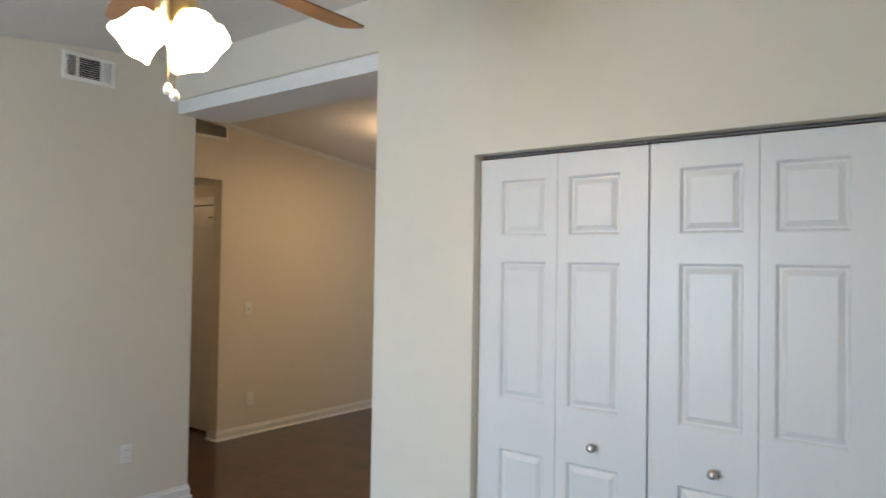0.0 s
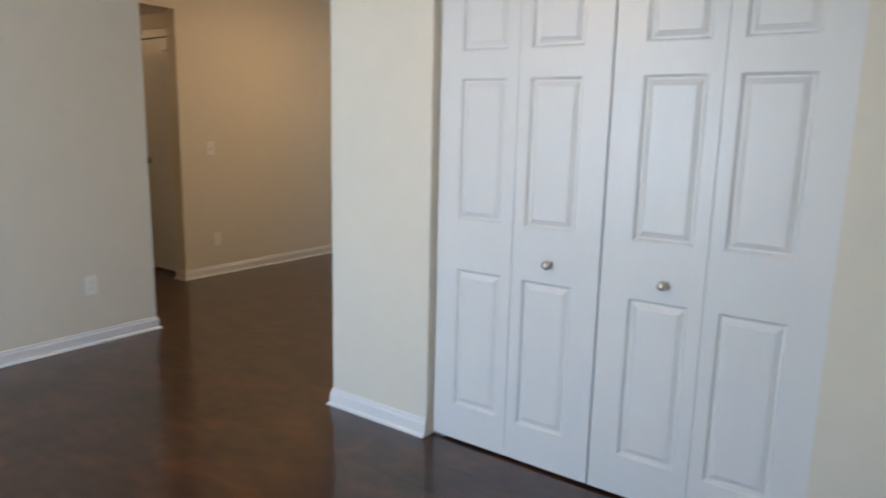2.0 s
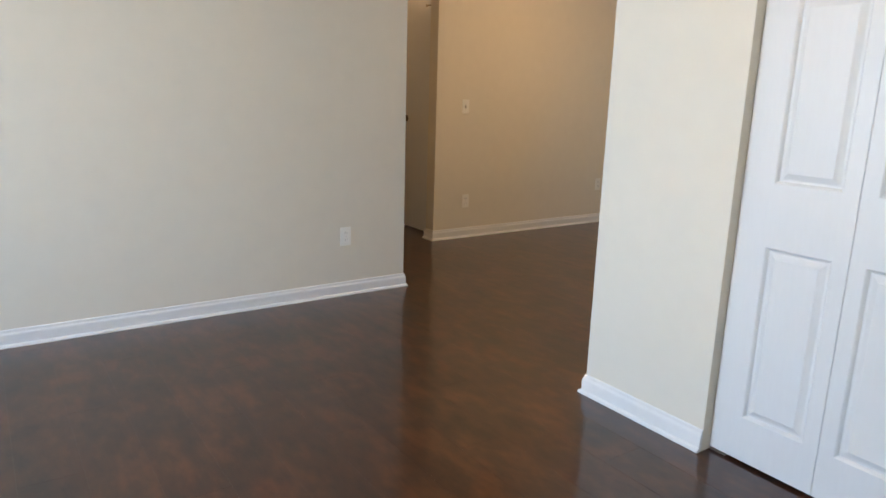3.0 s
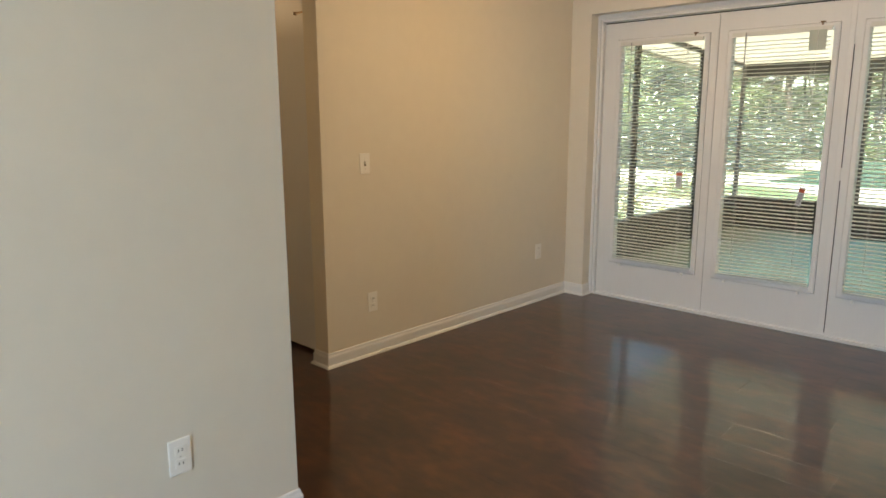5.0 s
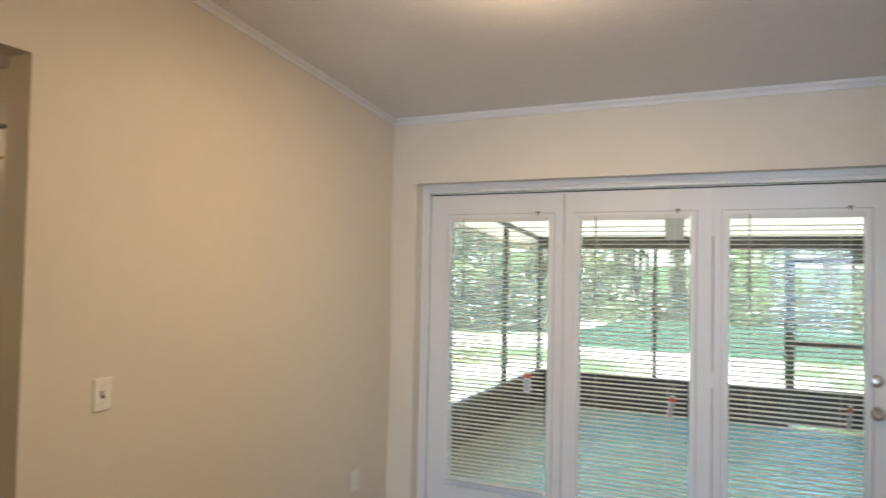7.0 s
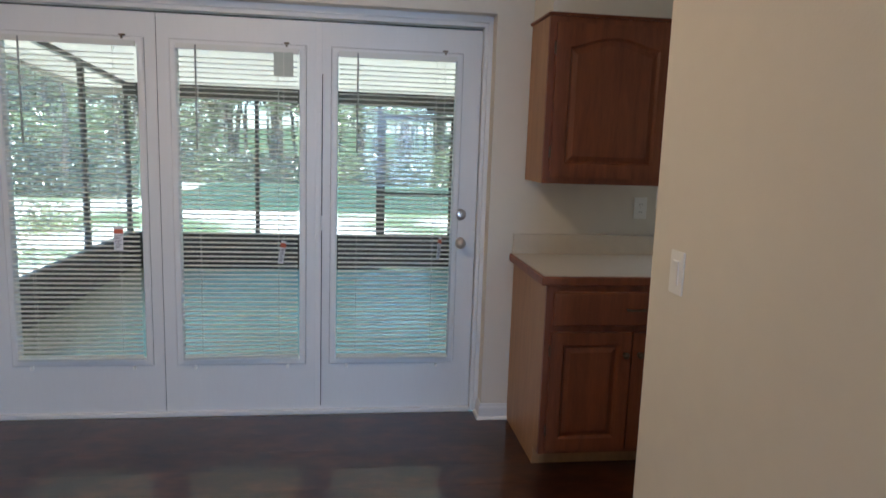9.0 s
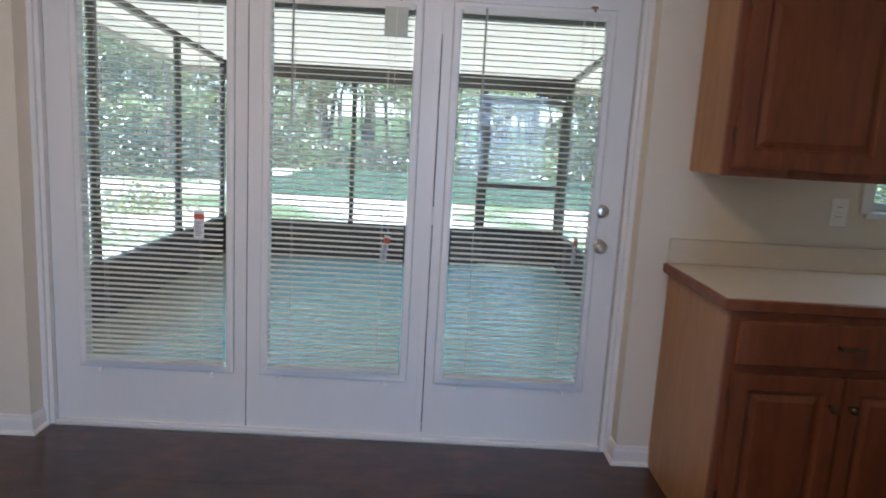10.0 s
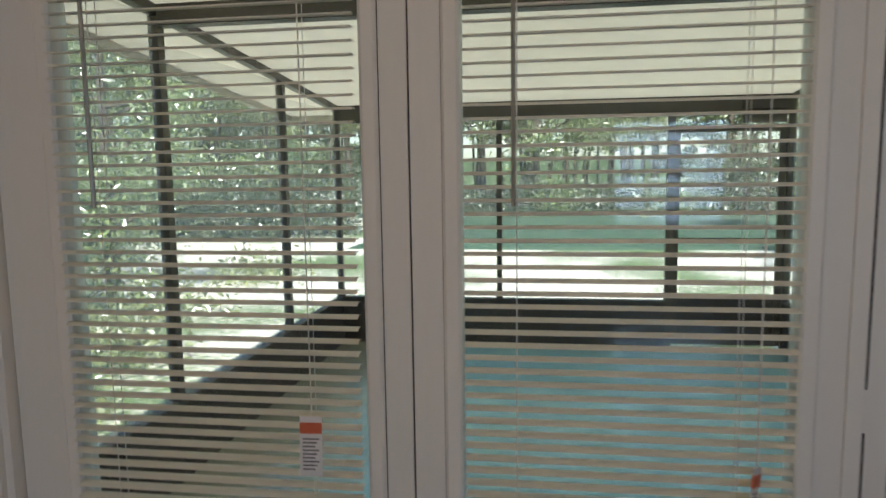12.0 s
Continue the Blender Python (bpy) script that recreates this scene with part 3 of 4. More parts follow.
def blind(g0, g1, tag_x, tag_z, tag_turn, twist, sag):
    """A mini blind on the door: head rail, open slats, bottom rail, ladder cords, tilt wand, pull cord with warning tag."""
    w = g1 - g0 - 0.006
    d = thing("mini_blind", (g0 + 0.003, SLAB_Y - 0.006, 0.295), "cream mini blind with open horizontal slats", "blind", "blinds on the doors")
    part("head_rail", boxes((0, w, -0.030, -0.006, 1.590, 1.617), bevel=0.002), M_BLIND, d)
    rail = part("bottom_rail", boxes((0, w, -0.028, -0.008, -0.007, 0.007), bevel=0.003), M_BLIND, d, "", False, (0, 0, 0.019))
    rail.rotation_euler = (0, -sag, 0)
    bm = bmesh.new()
    prof = [(-0.0125, -0.0026), (-0.006, 0.0004), (0, 0.0014), (0.006, 0.0004), (0.0125, -0.0026)]
    tilt = radians(6.5)
    rows = []
    for dz in (0.0, -0.0009):
        for y, z in prof:
            yy, zz = y * math.cos(tilt) - z * math.sin(tilt), y * math.sin(tilt) + z * math.cos(tilt) + dz
            rows.append([bm.verts.new((x, yy, zz)) for x in (0.004, w - 0.004)])
    order = [0, 1, 2, 3, 4, 9, 8, 7, 6, 5]
    for i in range(10):
        a, b = rows[order[i]], rows[order[(i + 1) % 10]]
        bm.faces.new((a[0], a[1], b[1], b[0]))
    bm.faces.new([rows[i][0] for i in order]), bm.faces.new([rows[i][1] for i in order])
    me = to_mesh("slat", bm, M_BLIND)
    count = 64
    for i in range(count):
        s = shared("slat", me, d, (0, -0.018, 0.036 + i * 0.0241))
        low = max(0.0, 1 - i / 5)
        s.location.z += low * 0.004
        s.rotation_euler = (random.uniform(-0.03, 0.03), random.uniform(-0.0015, 0.0015) - sag * low, 0)
    for cx in (0.10, w - 0.10):
        for cy in (-0.031, -0.0052):
            part("ladder_cord", boxes((cx - 0.0006, cx + 0.0006, cy - 0.0006, cy + 0.0006, 0.02, 1.60)), M_CORD, d)
    bm = bmesh.new()
    bmesh.ops.create_cone(bm, cap_ends=True, segments=6, radius1=0.0045, radius2=0.0040, depth=0.50)
    part("tilt_wand", bm, M_WAND, d, "grey plastic tilt wand", False, (0.095, -0.042, 1.36))
    tx = tag_x - d.location.x
    part("pull_cord", boxes((tx - 0.001, tx + 0.001, -0.041, -0.039, tag_z - 0.295, 1.60)), M_CORD, d)
    tag = part("warning_tag", boxes((-0.021, 0.021, -0.001, 0.001, -0.118, 0.0)), M_TAGW, d, "white warning tag with orange top band", False, (tx, -0.046, tag_z - 0.295))
    tag.rotation_euler = (0, tag_turn, twist)
    part("band", boxes((-0.0212, 0.0212, -0.0016, 0.0016, -0.034, -0.012)), M_TAGO, tag, "orange band")
    for k in range(9):
        part("text_line", boxes((-0.016, 0.016 - 0.004 * (k % 3), -0.0014, 0.0014, -0.046 - 0.0075 * k, -0.043 - 0.0075 * k)), M_INK, tag)
    return d


for (x0, x1, g0, g1), tx, tz, tt, tw, sag in zip(LITES, (0.868, 1.674, 2.485), (1.008, 0.948, 0.980), (0.02, 0.26, 0.22), (0.1, 1.0, 1.05), (0.004, 0.030, -0.004)):
    blind(g0, g1, tx, tz, tt, tw, sag)
st = thing("blind_label", (1.624, SLAB_Y - 0.040, 1.774), "grey green square paper label hanging on the blind", "label")
part("paper", boxes((0, 0.096, 0, 0.0015, 0, 0.118)), M_STICK, st)


# ---- closet ----
leaf_fields_a = ((0.108, 0.325, 0.160, 0.775), (0.108, 0.325, 0.985, 1.562), (0.108, 0.325, 1.668, 1.905))
leaf_fields_b = tuple((0.3735 - f[1], 0.3735 - f[0], f[2], f[3]) for f in leaf_fields_a)


def bifold(x0, knob_left):
    """Two hinged six-panel leaves with one round knob."""
    d = thing("bifold_door", (x0, 0.048, 0.012), "white moulded panel bifold closet door, closed", "closet door", "closet doors")
    for i, f in enumerate((leaf_fields_a, leaf_fields_b)):
        ob = part("leaf", panel_leaf(0.3735, 1.998, 0.034, f), M_DOOR, d, "", False, (i * 0.3755, 0, 0))
        if i == (1 if knob_left else 0):
            part("knob", lathe(((0.008, 0), (0.008, 0.012), (0.015, 0.017), (0.0175, 0.024), (0.016, 0.031), (0.009, 0.035), (0, 0.036)), "y"), M_STEEL, ob, "round satin metal knob", True, (0.165 if knob_left else 0.235, 0, 0.852 if knob_left else 0.842))
    for px in (0.02, 0.733):
        part("pivot_pin", boxes((px - 0.004, px + 0.004, 0.012, 0.020, 1.998, 2.010)), M_TRACK, d)
    return d


bifold(CX0 + 0.002, True)
bifold(CX0 + 0.7585, False)
for px in (CX0 + 0.004, CX1 - 0.064):
    fb = thing("floor_bracket", (px, 0.05, 0.0), "small steel pivot bracket on the closet floor", "bracket", "closet brackets")
    part("plate", boxes((0, 0.06, 0, 0.030, 0.0, 0.003), (0, 0.003, 0, 0.030, 0.003, 0.012)), M_STEEL, fb)
tr = thing("closet_track", (CX0, 0.055, CZ), "grey steel bifold track at the closet head", "track")
part("channel", boxes((0.002, 1.506, 0.012, 0.014, -0.010, 0), (0.002, 1.506, 0.023, 0.026, -0.010, 0), (0.002, 1.506, 0.012, 0.026, -0.003, -0.0005)), M_TRACK, tr)
setting("trim_closet_head", boxes((CX0 - 0.002, CX1 + 0.002, -0.003, 0.0, CZ, CZ + 0.082)), M_WALL, "painted flat board above the closet opening", "trim")
setting("wall_closet_side", boxes((3.33, 3.40, 0.12, 0.75, 0, 2.5), (5.0, 5.07, 0.12, 0.75, 0, 2.5)), M_WALL, "beige painted drywall wall", "wall")


# ---- hall cupboard door ----
d = thing("door_4", (HX0 + 0.008, YH + 0.012, 0.02), "flat white hall cupboard door, closed", "door", kind="structure")
part("slab", boxes((0, 0.474, 0, 0.035, 0, 2.032), bevel=0.002), M_DOOR, d)
rose = part("rose", lathe(((0.0, 0), (0.030, 0), (0.030, 0.005), (0.013, 0.010), (0.0, 0.010)), "y"), M_BRASS, d, "dark brass rose", True, (0.045, 0, 0.985))
part("knob", lathe(((0.010, 0.008), (0.010, 0.030), (0.021, 0.036), (0.027, 0.047), (0.024, 0.060), (0.0, 0.064)), "y"), M_BRASS, rose, "dark brass knob", True)
for hz in (0.2, 1.0, 1.83):
    part("hinge", boxes((0.470, 0.478, -0.006, 0.004, hz, hz + 0.09), bevel=0.001), M_BRASS, d)
part("door_stop", boxes((0.395, 0.47, -0.034, -0.028, 1.918, 1.928), (0.386, 0.398, -0.036, -0.02, 1.914, 1.932), bevel=0.001), M_BRASS, d, "brass hinge pin door stop")
bm = boxes((HX0 - 0.072, HX0 + 0.002, YH - 0.016, YH, 0, HZ + 0.072), (HX1 - 0.002, HX1 + 0.072, YH - 0.016, YH, 0, HZ + 0.072), (HX0 + 0.002, HX1 - 0.002, YH - 0.016, YH, HZ - 0.002, HZ + 0.072), bevel=0.005)
setting("trim_hall_door", bm, M_TRIM, "white painted door casing", "casing")


# ---- plates ----
def plate(name, at, turn, label, toggles):
    d = thing(name, at, label, "outlet" if "outlet" in name else "switch", "wall plates")
    d.rotation_euler = (0, 0, turn)
    part("cover", boxes((-0.036, 0.036, -0.006, 0, -0.058, 0.058), bevel=0.003), M_PLATE, d)
    if toggles == "switch":
        part("toggle", boxes((-0.005, 0.005, -0.017, -0.006, -0.004, 0.012), bevel=0.0015), M_PLATE, d)
        part("surround", boxes((-0.007, 0.007, -0.0068, -0.005, -0.013, 0.013)), M_BRASS, d)
    elif toggles == "outlet":
        for z in (-0.021, 0.021):
            o = part("receptacle", boxes((-0.017, 0.017, -0.0085, -0.005, z - 0.014, z + 0.014), bevel=0.003), M_PLATE, d)
            for x in (-0.0065, 0.0065):
                part("slot", boxes((x - 0.0012, x + 0.0012, -0.0089, -0.008, z - 0.004, z + 0.005)), M_DARK, o)
    else:
        part("rocker", boxes((-0.016, 0.016, -0.010, -0.005, -0.033, 0.033), bevel=0.002), M_PLATE, d)
    for z in (-0.030, 0.030) if toggles == "switch" else (0.0,):
        part("screw", lathe(((0, 0), (0.0028, 0), (0.0024, 0.001), (0, 0.001)), "y", 8, (0, -0.006, z)), M_STEEL, d)
    return d


EASTWARD, WESTWARD = radians(90), radians(-90)
plate("light_switch", (0, 1.385, 1.132), EASTWARD, "ivory toggle light switch plate on beige wall", "switch")
plate("wall_outlet", (0, 1.418, 0.322), EASTWARD, "ivory duplex outlet low on beige wall", "outlet")
plate("wall_outlet", (0, 3.06, 0.385), EASTWARD, "ivory duplex outlet low on beige wall", "outlet")
plate("wall_outlet", (XA, -0.262, 0.372), EASTWARD, "white duplex outlet low on beige wall", "outlet")
plate("light_switch", (XB, 1.633, 1.156), WESTWARD, "ivory rocker switch plate beside the kitchen", "rocker")
plate("wall_outlet", (3.545, YN, 1.165), 0, "ivory outlet above the kitchen worktop", "outlet")


def register(name, at, turn, w, h, label, vertical):
    """A stamped air register: bevelled frame and angled slats over a dark duct."""
    d = thing(name, at, label, "vent")
    d.rotation_euler = (0, 0, turn)
    bm = bmesh.new()
    f = 0.022

    def ring(e, y):
        return [(-w / 2 + e, y, -h / 2 + e), (w / 2 - e, y, -h / 2 + e), (w / 2 - e, y, h / 2 - e), (-w / 2 + e, y, h / 2 - e)]
    bridged(bm, [ring(0, 0), ring(0, -0.003), ring(0.006, -0.008), ring(f, -0.008), ring(f, -0.001)], cap=False)
    part("frame", bm, M_PLATE, d)
    # flat sheet whose brown stands for the shade inside the duct
    part("duct", boxes((-w / 2 + f, w / 2 - f, -0.0012, -0.0004, -h / 2 + f, h / 2 - f)), M_DUCT, d, "flat brown sheet for the shaded duct behind the slats")
    n = int(((w if vertical else h) - 2 * f) / 0.0125)
    for i in range(n):
        if vertical:
            s = part("slat", boxes((-0.0009, 0.0009, -0.0055, 0.0045, -h / 2 + f, h / 2 - f)), M_PLATE, d, "", False, (-w / 2 + f + (i + 0.5) * (w - 2 * f) / n, -0.0065, 0))
            s.rotation_euler = (0, 0, radians(-38 if i > n * 0.25 else 38))
        else:
            s = part("slat", boxes((-w / 2 + f, w / 2 - f, -0.0055, 0.0045, -0.0009, 0.0009)), M_PLATE, d, "", False, (0, -0.0065, -h / 2 + f + (i + 0.5) * (h - 2 * f) / n))
            s.rotation_euler = (radians(40), 0, 0)
    return d


def three_way_register(name, at, turn, w, h, label):
    """A stamped register that throws air to both sides and down: upright slats at the ends, level ones between."""
    d = thing(name, at, label, "vent")
    d.rotation_euler = (0, 0, turn)
    bm = bmesh.new()
    f = 0.024

    def ring(e, y):
        return [(-w / 2 + e, y, -h / 2 + e), (w / 2 - e, y, -h / 2 + e), (w / 2 - e, y, h / 2 - e), (-w / 2 + e, y, h / 2 - e)]
    bridged(bm, [ring(0, 0), ring(0, -0.003), ring(0.006, -0.008), ring(f, -0.008), ring(f, -0.001)], cap=False)
    part("frame", bm, M_PLATE, d)
    part("duct", boxes((-w / 2 + f, w / 2 - f, -0.0012, -0.0004, -h / 2 + f, h / 2 - f)), M_DARK, d, "dark duct behind the slats")
    inner = w - 2 * f
    x1, x2 = -inner * 0.5 + inner * 0.23, -inner * 0.5 + inner * 0.75
    for x in (x1, x2):
        part("divider", boxes((x - 0.006, x + 0.006, -0.009, -0.0015, -h / 2 + f, h / 2 - f)), M_PLATE, d)
    upright = to_mesh("slat", boxes((-0.0008, 0.0008, -0.0055, 0.0045, -h / 2 + f, h / 2 - f)), M_PLATE)
    for lo, hi, tilt in ((-inner / 2, x1 - 0.006, -42), (x2 + 0.006, inner / 2, 42)):
        for i in range(4):
            shared("slat", upright, d, (lo + (i + 0.5) * (hi - lo) / 4, -0.0065, 0), (0, 0, radians(tilt)))
    level = to_mesh("slat", boxes((x1 + 0.006, x2 - 0.006, -0.0055, 0.0045, -0.0008, 0.0008)), M_PLATE)
    for i in range(9):
        shared("slat", level, d, (0, -0.0065, -h / 2 + f + (i + 0.5) * (h - 2 * f) / 9), (radians(18), 0, 0))
    return d


three_way_register("air_register", (XA, -0.54, 2.664), EASTWARD, 0.31, 0.165, "white three-way slatted air register high on wall")
register("return_grille", (0, 0.88, 2.69), EASTWARD, 0.52, 0.17, "beige slatted air grille above the hall opening", True)


# ---- kitchen ----
def cabinet_pull(parent, x, z, y=0.0, wide=False):
    if wide:
        part("pull", boxes((x - 0.045, x + 0.045, y - 0.026, y - 0.019, z - 0.005, z + 0.005), (x - 0.042, x - 0.034, y - 0.020, y, z - 0.004, z + 0.004), (x + 0.034, x + 0.042, y - 0.020, y, z - 0.004, z + 0.004), bevel=0.0015), M_BRASS, parent, "dark brass bar pull")
    else:
        part("knob", lathe(((0.009, 0), (0.006, 0.006), (0.006, 0.014), (0.014, 0.020), (0.015, 0.025), (0.010, 0.029), (0, 0.030)), "y", 16, (x, y, z)), M_BRASS, parent, "dark brass knob", True)


def base_cabinet(x0, width, doors):
    y0 = 2.82
    d = thing("base_cabinet", (x0, y0, 0), "red oak base cabinet with raised panel doors", "cabinet", "kitchen base cabinets")
    depth = YN - y0 - 0.005
    part("carcass", boxes((0.018, width, 0.02, depth, 0.10, 0.872)), M_OAKSIDE, d)
    part("side_panel", boxes((0, 0.018, 0.0, depth, 0.09, 0.872), (0, 0.018, 0.075, depth, 0, 0.09)), M_OAKSIDE, d, "light oak laminate side")
    part("toe_board", boxes((0.018, width, 0.075, 0.09, 0, 0.10)), M_OAKSIDE, d)
    part("face_frame", boxes((0.0, 0.04, -0.018, 0.0, 0.09, 0.872), (width - 0.02, width, -0.018, 0, 0.09, 0.872), (0.04, width - 0.02, -0.018, 0, 0.09, 0.125), (0.04, width - 0.02, -0.018, 0, 0.66, 0.69), (0.04, width - 0.02, -0.018, 0, 0.845, 0.872)), M_OAK, d)
    part("dark_inside", boxes((0.04, width - 0.02, -0.004, 0.019, 0.125, 0.845)), M_DARK, d)
    dw = (width - 0.045) / doors - 0.006
    dr = part("drawer_front", boxes((0, width - 0.05, 0, 0.02, 0, 0.155), bevel=0.007), M_OAK, d, "", False, (0.03, -0.038, 0.692))
    cabinet_pull(dr, (width - 0.05) / 2, 0.078, 0, True)
    for i in range(doors):
        f = part("door", panel_leaf(dw, 0.55, 0.02, ((0.055, dw - 0.055, 0.055, 0.495),)), M_OAK, d, "", False, (0.028 + i * (dw + 0.008), -0.038, 0.113))
        cabinet_pull(f, dw - 0.03 if i % 2 == 0 else 0.03, 0.45)
        for hz in (0.07, 0.44):
            part("hinge", boxes((-0.006 if i % 2 == 0 else dw, 0.0 if i % 2 == 0 else dw + 0.006, 0.002, 0.016, hz, hz + 0.05)), M_BRASS, f)
    return d


base_cabinet(2.868, 0.80, 2)
base_cabinet(3.673, 0.90, 2)
base_cabinet(4.578, 0.785, 2)
wt = thing("worktop", (2.848, 2.795, 0.877), "beige laminate worktop with oak edge and backsplash", "worktop")
part("slab", boxes((0.008, 2.52, 0.012, 0.632, 0.0, 0.038)), M_LAM, wt)
part("oak_edge", boxes((0.0, 2.52, -0.006, 0.012, -0.004, 0.036), (-0.006, 0.008, -0.006, 0.632, -0.004, 0.036), bevel=0.005), M_OAK, wt, "rounded oak edge strip")
part("backsplash", boxes((0.008, 2.52, 0.612, 0.632, 0.038, 0.142), bevel=0.004), M_LAM, wt)
sink = thing("kitchen_faucet", (3.98, 3.30, 0.915), "small chrome kitchen faucet on the worktop", "faucet")
part("base", lathe(((0.03, 0), (0.03, 0.01), (0.018, 0.02), (0.018, 0.05), (0, 0.05))), M_STEEL, sink, "", True)
part("spout", boxes((-0.011, 0.011, -0.20, 0.0, 0.045, 0.065), (-0.009, 0.009, -0.20, -0.18, 0.02, 0.045), bevel=0.006), M_STEEL, sink)
part("lever", boxes((-0.09, -0.015, -0.012, 0.012, 0.05, 0.064), bevel=0.005), M_STEEL, sink)


def wall_cabinet(x0, width, arch):
    d = thing("wall_cabinet", (x0, 3.105, 1.302), "red oak wall cabinet with arched raised panel door", "cabinet")
    h, depth = 0.764, YN - 3.105 - 0.003
    part("carcass", boxes((0.0, width, 0.02, depth, 0.0, h)), M_OAKSIDE, d)
    part("face_frame", boxes((-0.001, 0.045, 0.0, 0.02, 0.0, h), (width - 0.045, width, 0.0, 0.02, 0, h), (0.045, width - 0.045, 0, 0.02, 0, 0.045), (0.045, width - 0.045, 0, 0.02, h - 0.045, h)), M_OAK, d)
    part("cornice", boxes((-0.012, width + 0.012, -0.012, depth, h, h + 0.014), bevel=0.004), M_OAK, d)
    dw, dh = width - 0.06, h - 0.06
    f = part("door", panel_leaf(dw, dh, 0.02, ((0.065, dw - 0.065, 0.065, dh - 0.055),), 0.05), M_OAK, d, "", False, (0.03, -0.02, 0.03))
    for hz in (0.09, dh - 0.14):
        part("hinge", boxes((-0.007, 0.0, 0.002, 0.018, hz, hz + 0.055)), M_BRASS, f)
    return d


wall_cabinet(2.905, 0.625, 0.05)
setting("wall_kitchen_soffit", to_ceiling(bmesh.new(), 2.912, 3.60, 3.10, YN, 2.082), M_WALL, "beige boxed soffit above the wall cabinet", "soffit")
crown("trim_soffit", (2.912, 3.10), (3.60, 3.10), (0, -1))

# kitchen window
kw = thing("window_2", ((KX0 + KX1) / 2, YN + 0.12, KZ0), "white framed kitchen window with raised blind", "window", kind="structure")
hw, hh = (KX1 - KX0) / 2, KZ1 - KZ0
part("window_frame", boxes((-hw, -hw + 0.04, 0, 0.05, 0, hh), (hw - 0.04, hw, 0, 0.05, 0, hh), (-hw + 0.04, hw - 0.04, 0, 0.05, 0, 0.04), (-hw + 0.04, hw - 0.04, 0, 0.05, hh - 0.04, hh)), M_TRIM, kw)
for z in (0.40, 0.64):
    part("glazing_bar", boxes((-hw + 0.04, hw - 0.04, 0.01, 0.04, z, z + 0.016)), M_BRONZE, kw)
p = part("pane", boxes((-hw + 0.04, hw - 0.04, 0.022, 0.026, 0.04, hh - 0.04)), M_GLASS, kw)
p.visible_shadow = False
part("window_sill", boxes((-hw - 0.03, hw + 0.03, -0.145, 0.0, -0.02, 0.004), bevel=0.004), M_TRIM, kw)
part("casing", boxes((-hw - 0.05, -hw, -0.132, -0.12, 0.0, hh + 0.05), (hw, hw + 0.05, -0.132, -0.12, 0.0, hh + 0.05), (-hw, hw, -0.132, -0.12, hh, hh + 0.05)), M_TRIM, kw)
bl = thing("mini_blind", (KX0 + 0.03, YN + 0.085, KZ0 + 0.02), "white mini blind with open slats on the kitchen window", "blind")
part("head_rail", boxes((0, 0.88, -0.012, 0.012, 0.868, 0.893)), M_BLIND, bl)
sl = to_mesh("slat", boxes((0.004, 0.876, -0.0125, 0.0125, -0.0006, 0.0006)), M_BLIND)
for i in range(36):
    shared("slat", sl, bl, (0, 0, 0.02 + i * 0.0235), (radians(12), 0, 0))
part("ladder_cord", boxes((0.1, 0.1015, -0.014, -0.0125, 0.01, 0.87)), M_CORD, bl)

# living room window behind the walk
lw = thing("window_1", ((WX0 + WX1) / 2, YS - 0.06, WZ0), "wide white framed living room window", "window", kind="structure")
hw, hh = (WX1 - WX0) / 2, WZ1 - WZ0
part("window_frame", boxes((-hw, -hw + 0.05, -0.05, 0, 0, hh), (hw - 0.05, hw, -0.05, 0, 0, hh), (-hw + 0.05, hw - 0.05, -0.05, 0, 0, 0.05), (-hw + 0.05, hw - 0.05, -0.05, 0, hh - 0.05, hh)), M_TRIM, lw)
for x in (-0.60, 0.45):
    part("mullion", boxes((x - 0.045, x + 0.045, -0.05, 0, 0.05, hh - 0.05), bevel=0.003), M_TRIM, lw)
for x0, x1 in ((-hw + 0.05, -0.645), (-0.555, 0.405), (0.495, hw - 0.05)):
    part("meeting_rail", boxes((x0, x1, -0.045, -0.012, 0.70, 0.745)), M_TRIM, lw)
part("window_sill", boxes((-hw - 0.04, hw + 0.04, 0.0, 0.10, -0.022, 0.0), bevel=0.004), M_TRIM, lw)


# ---- ceiling fan and lamps ----
FANX, FANY = 3.529, -1.449
fan = thing("ceiling_fan", (FANX, FANY, ceil_z(FANY) + 0.016), "brass ceiling fan with lit frosted tulip shades", "ceiling fan")
part("canopy", lathe(((0.0, -0.09), (0.03, -0.085), (0.065, -0.04), (0.07, 0.02))), M_FANMETAL, fan, "", True)
part("downrod", lathe(((0.012, -0.26), (0.012, -0.05))), M_FANMETAL, fan)
part("motor", lathe(((0.0, -0.41), (0.07, -0.405), (0.115, -0.37), (0.125, -0.32), (0.115, -0.27), (0.06, -0.235), (0.0, -0.23))), M_FANMETAL, fan, "", True)
part("light_fitter", lathe(((0.0, -0.57), (0.03, -0.565), (0.055, -0.53), (0.05, -0.46), (0.065, -0.41), (0.0, -0.405))), M_FANMETAL, fan, "", True)
bm = bmesh.new()
pts = [(0.20, -0.045), (0.26, -0.060), (0.56, -0.070), (0.64, -0.062), (0.655, -0.03), (0.655, 0.03), (0.64, 0.062), (0.56, 0.070), (0.26, 0.060), (0.20, 0.045)]
lo, hi = [bm.verts.new((x, y, -0.003)) for x, y in pts], [bm.verts.new((x, y, 0.003)) for x, y in pts]
bm.faces.new(lo), bm.faces.new(hi)
for i in range(len(pts)):
    j = (i + 1) % len(pts)
    bm.faces.new((lo[i], lo[j], hi[j], hi[i]))
blade = to_mesh("blade", bm, M_FAN)
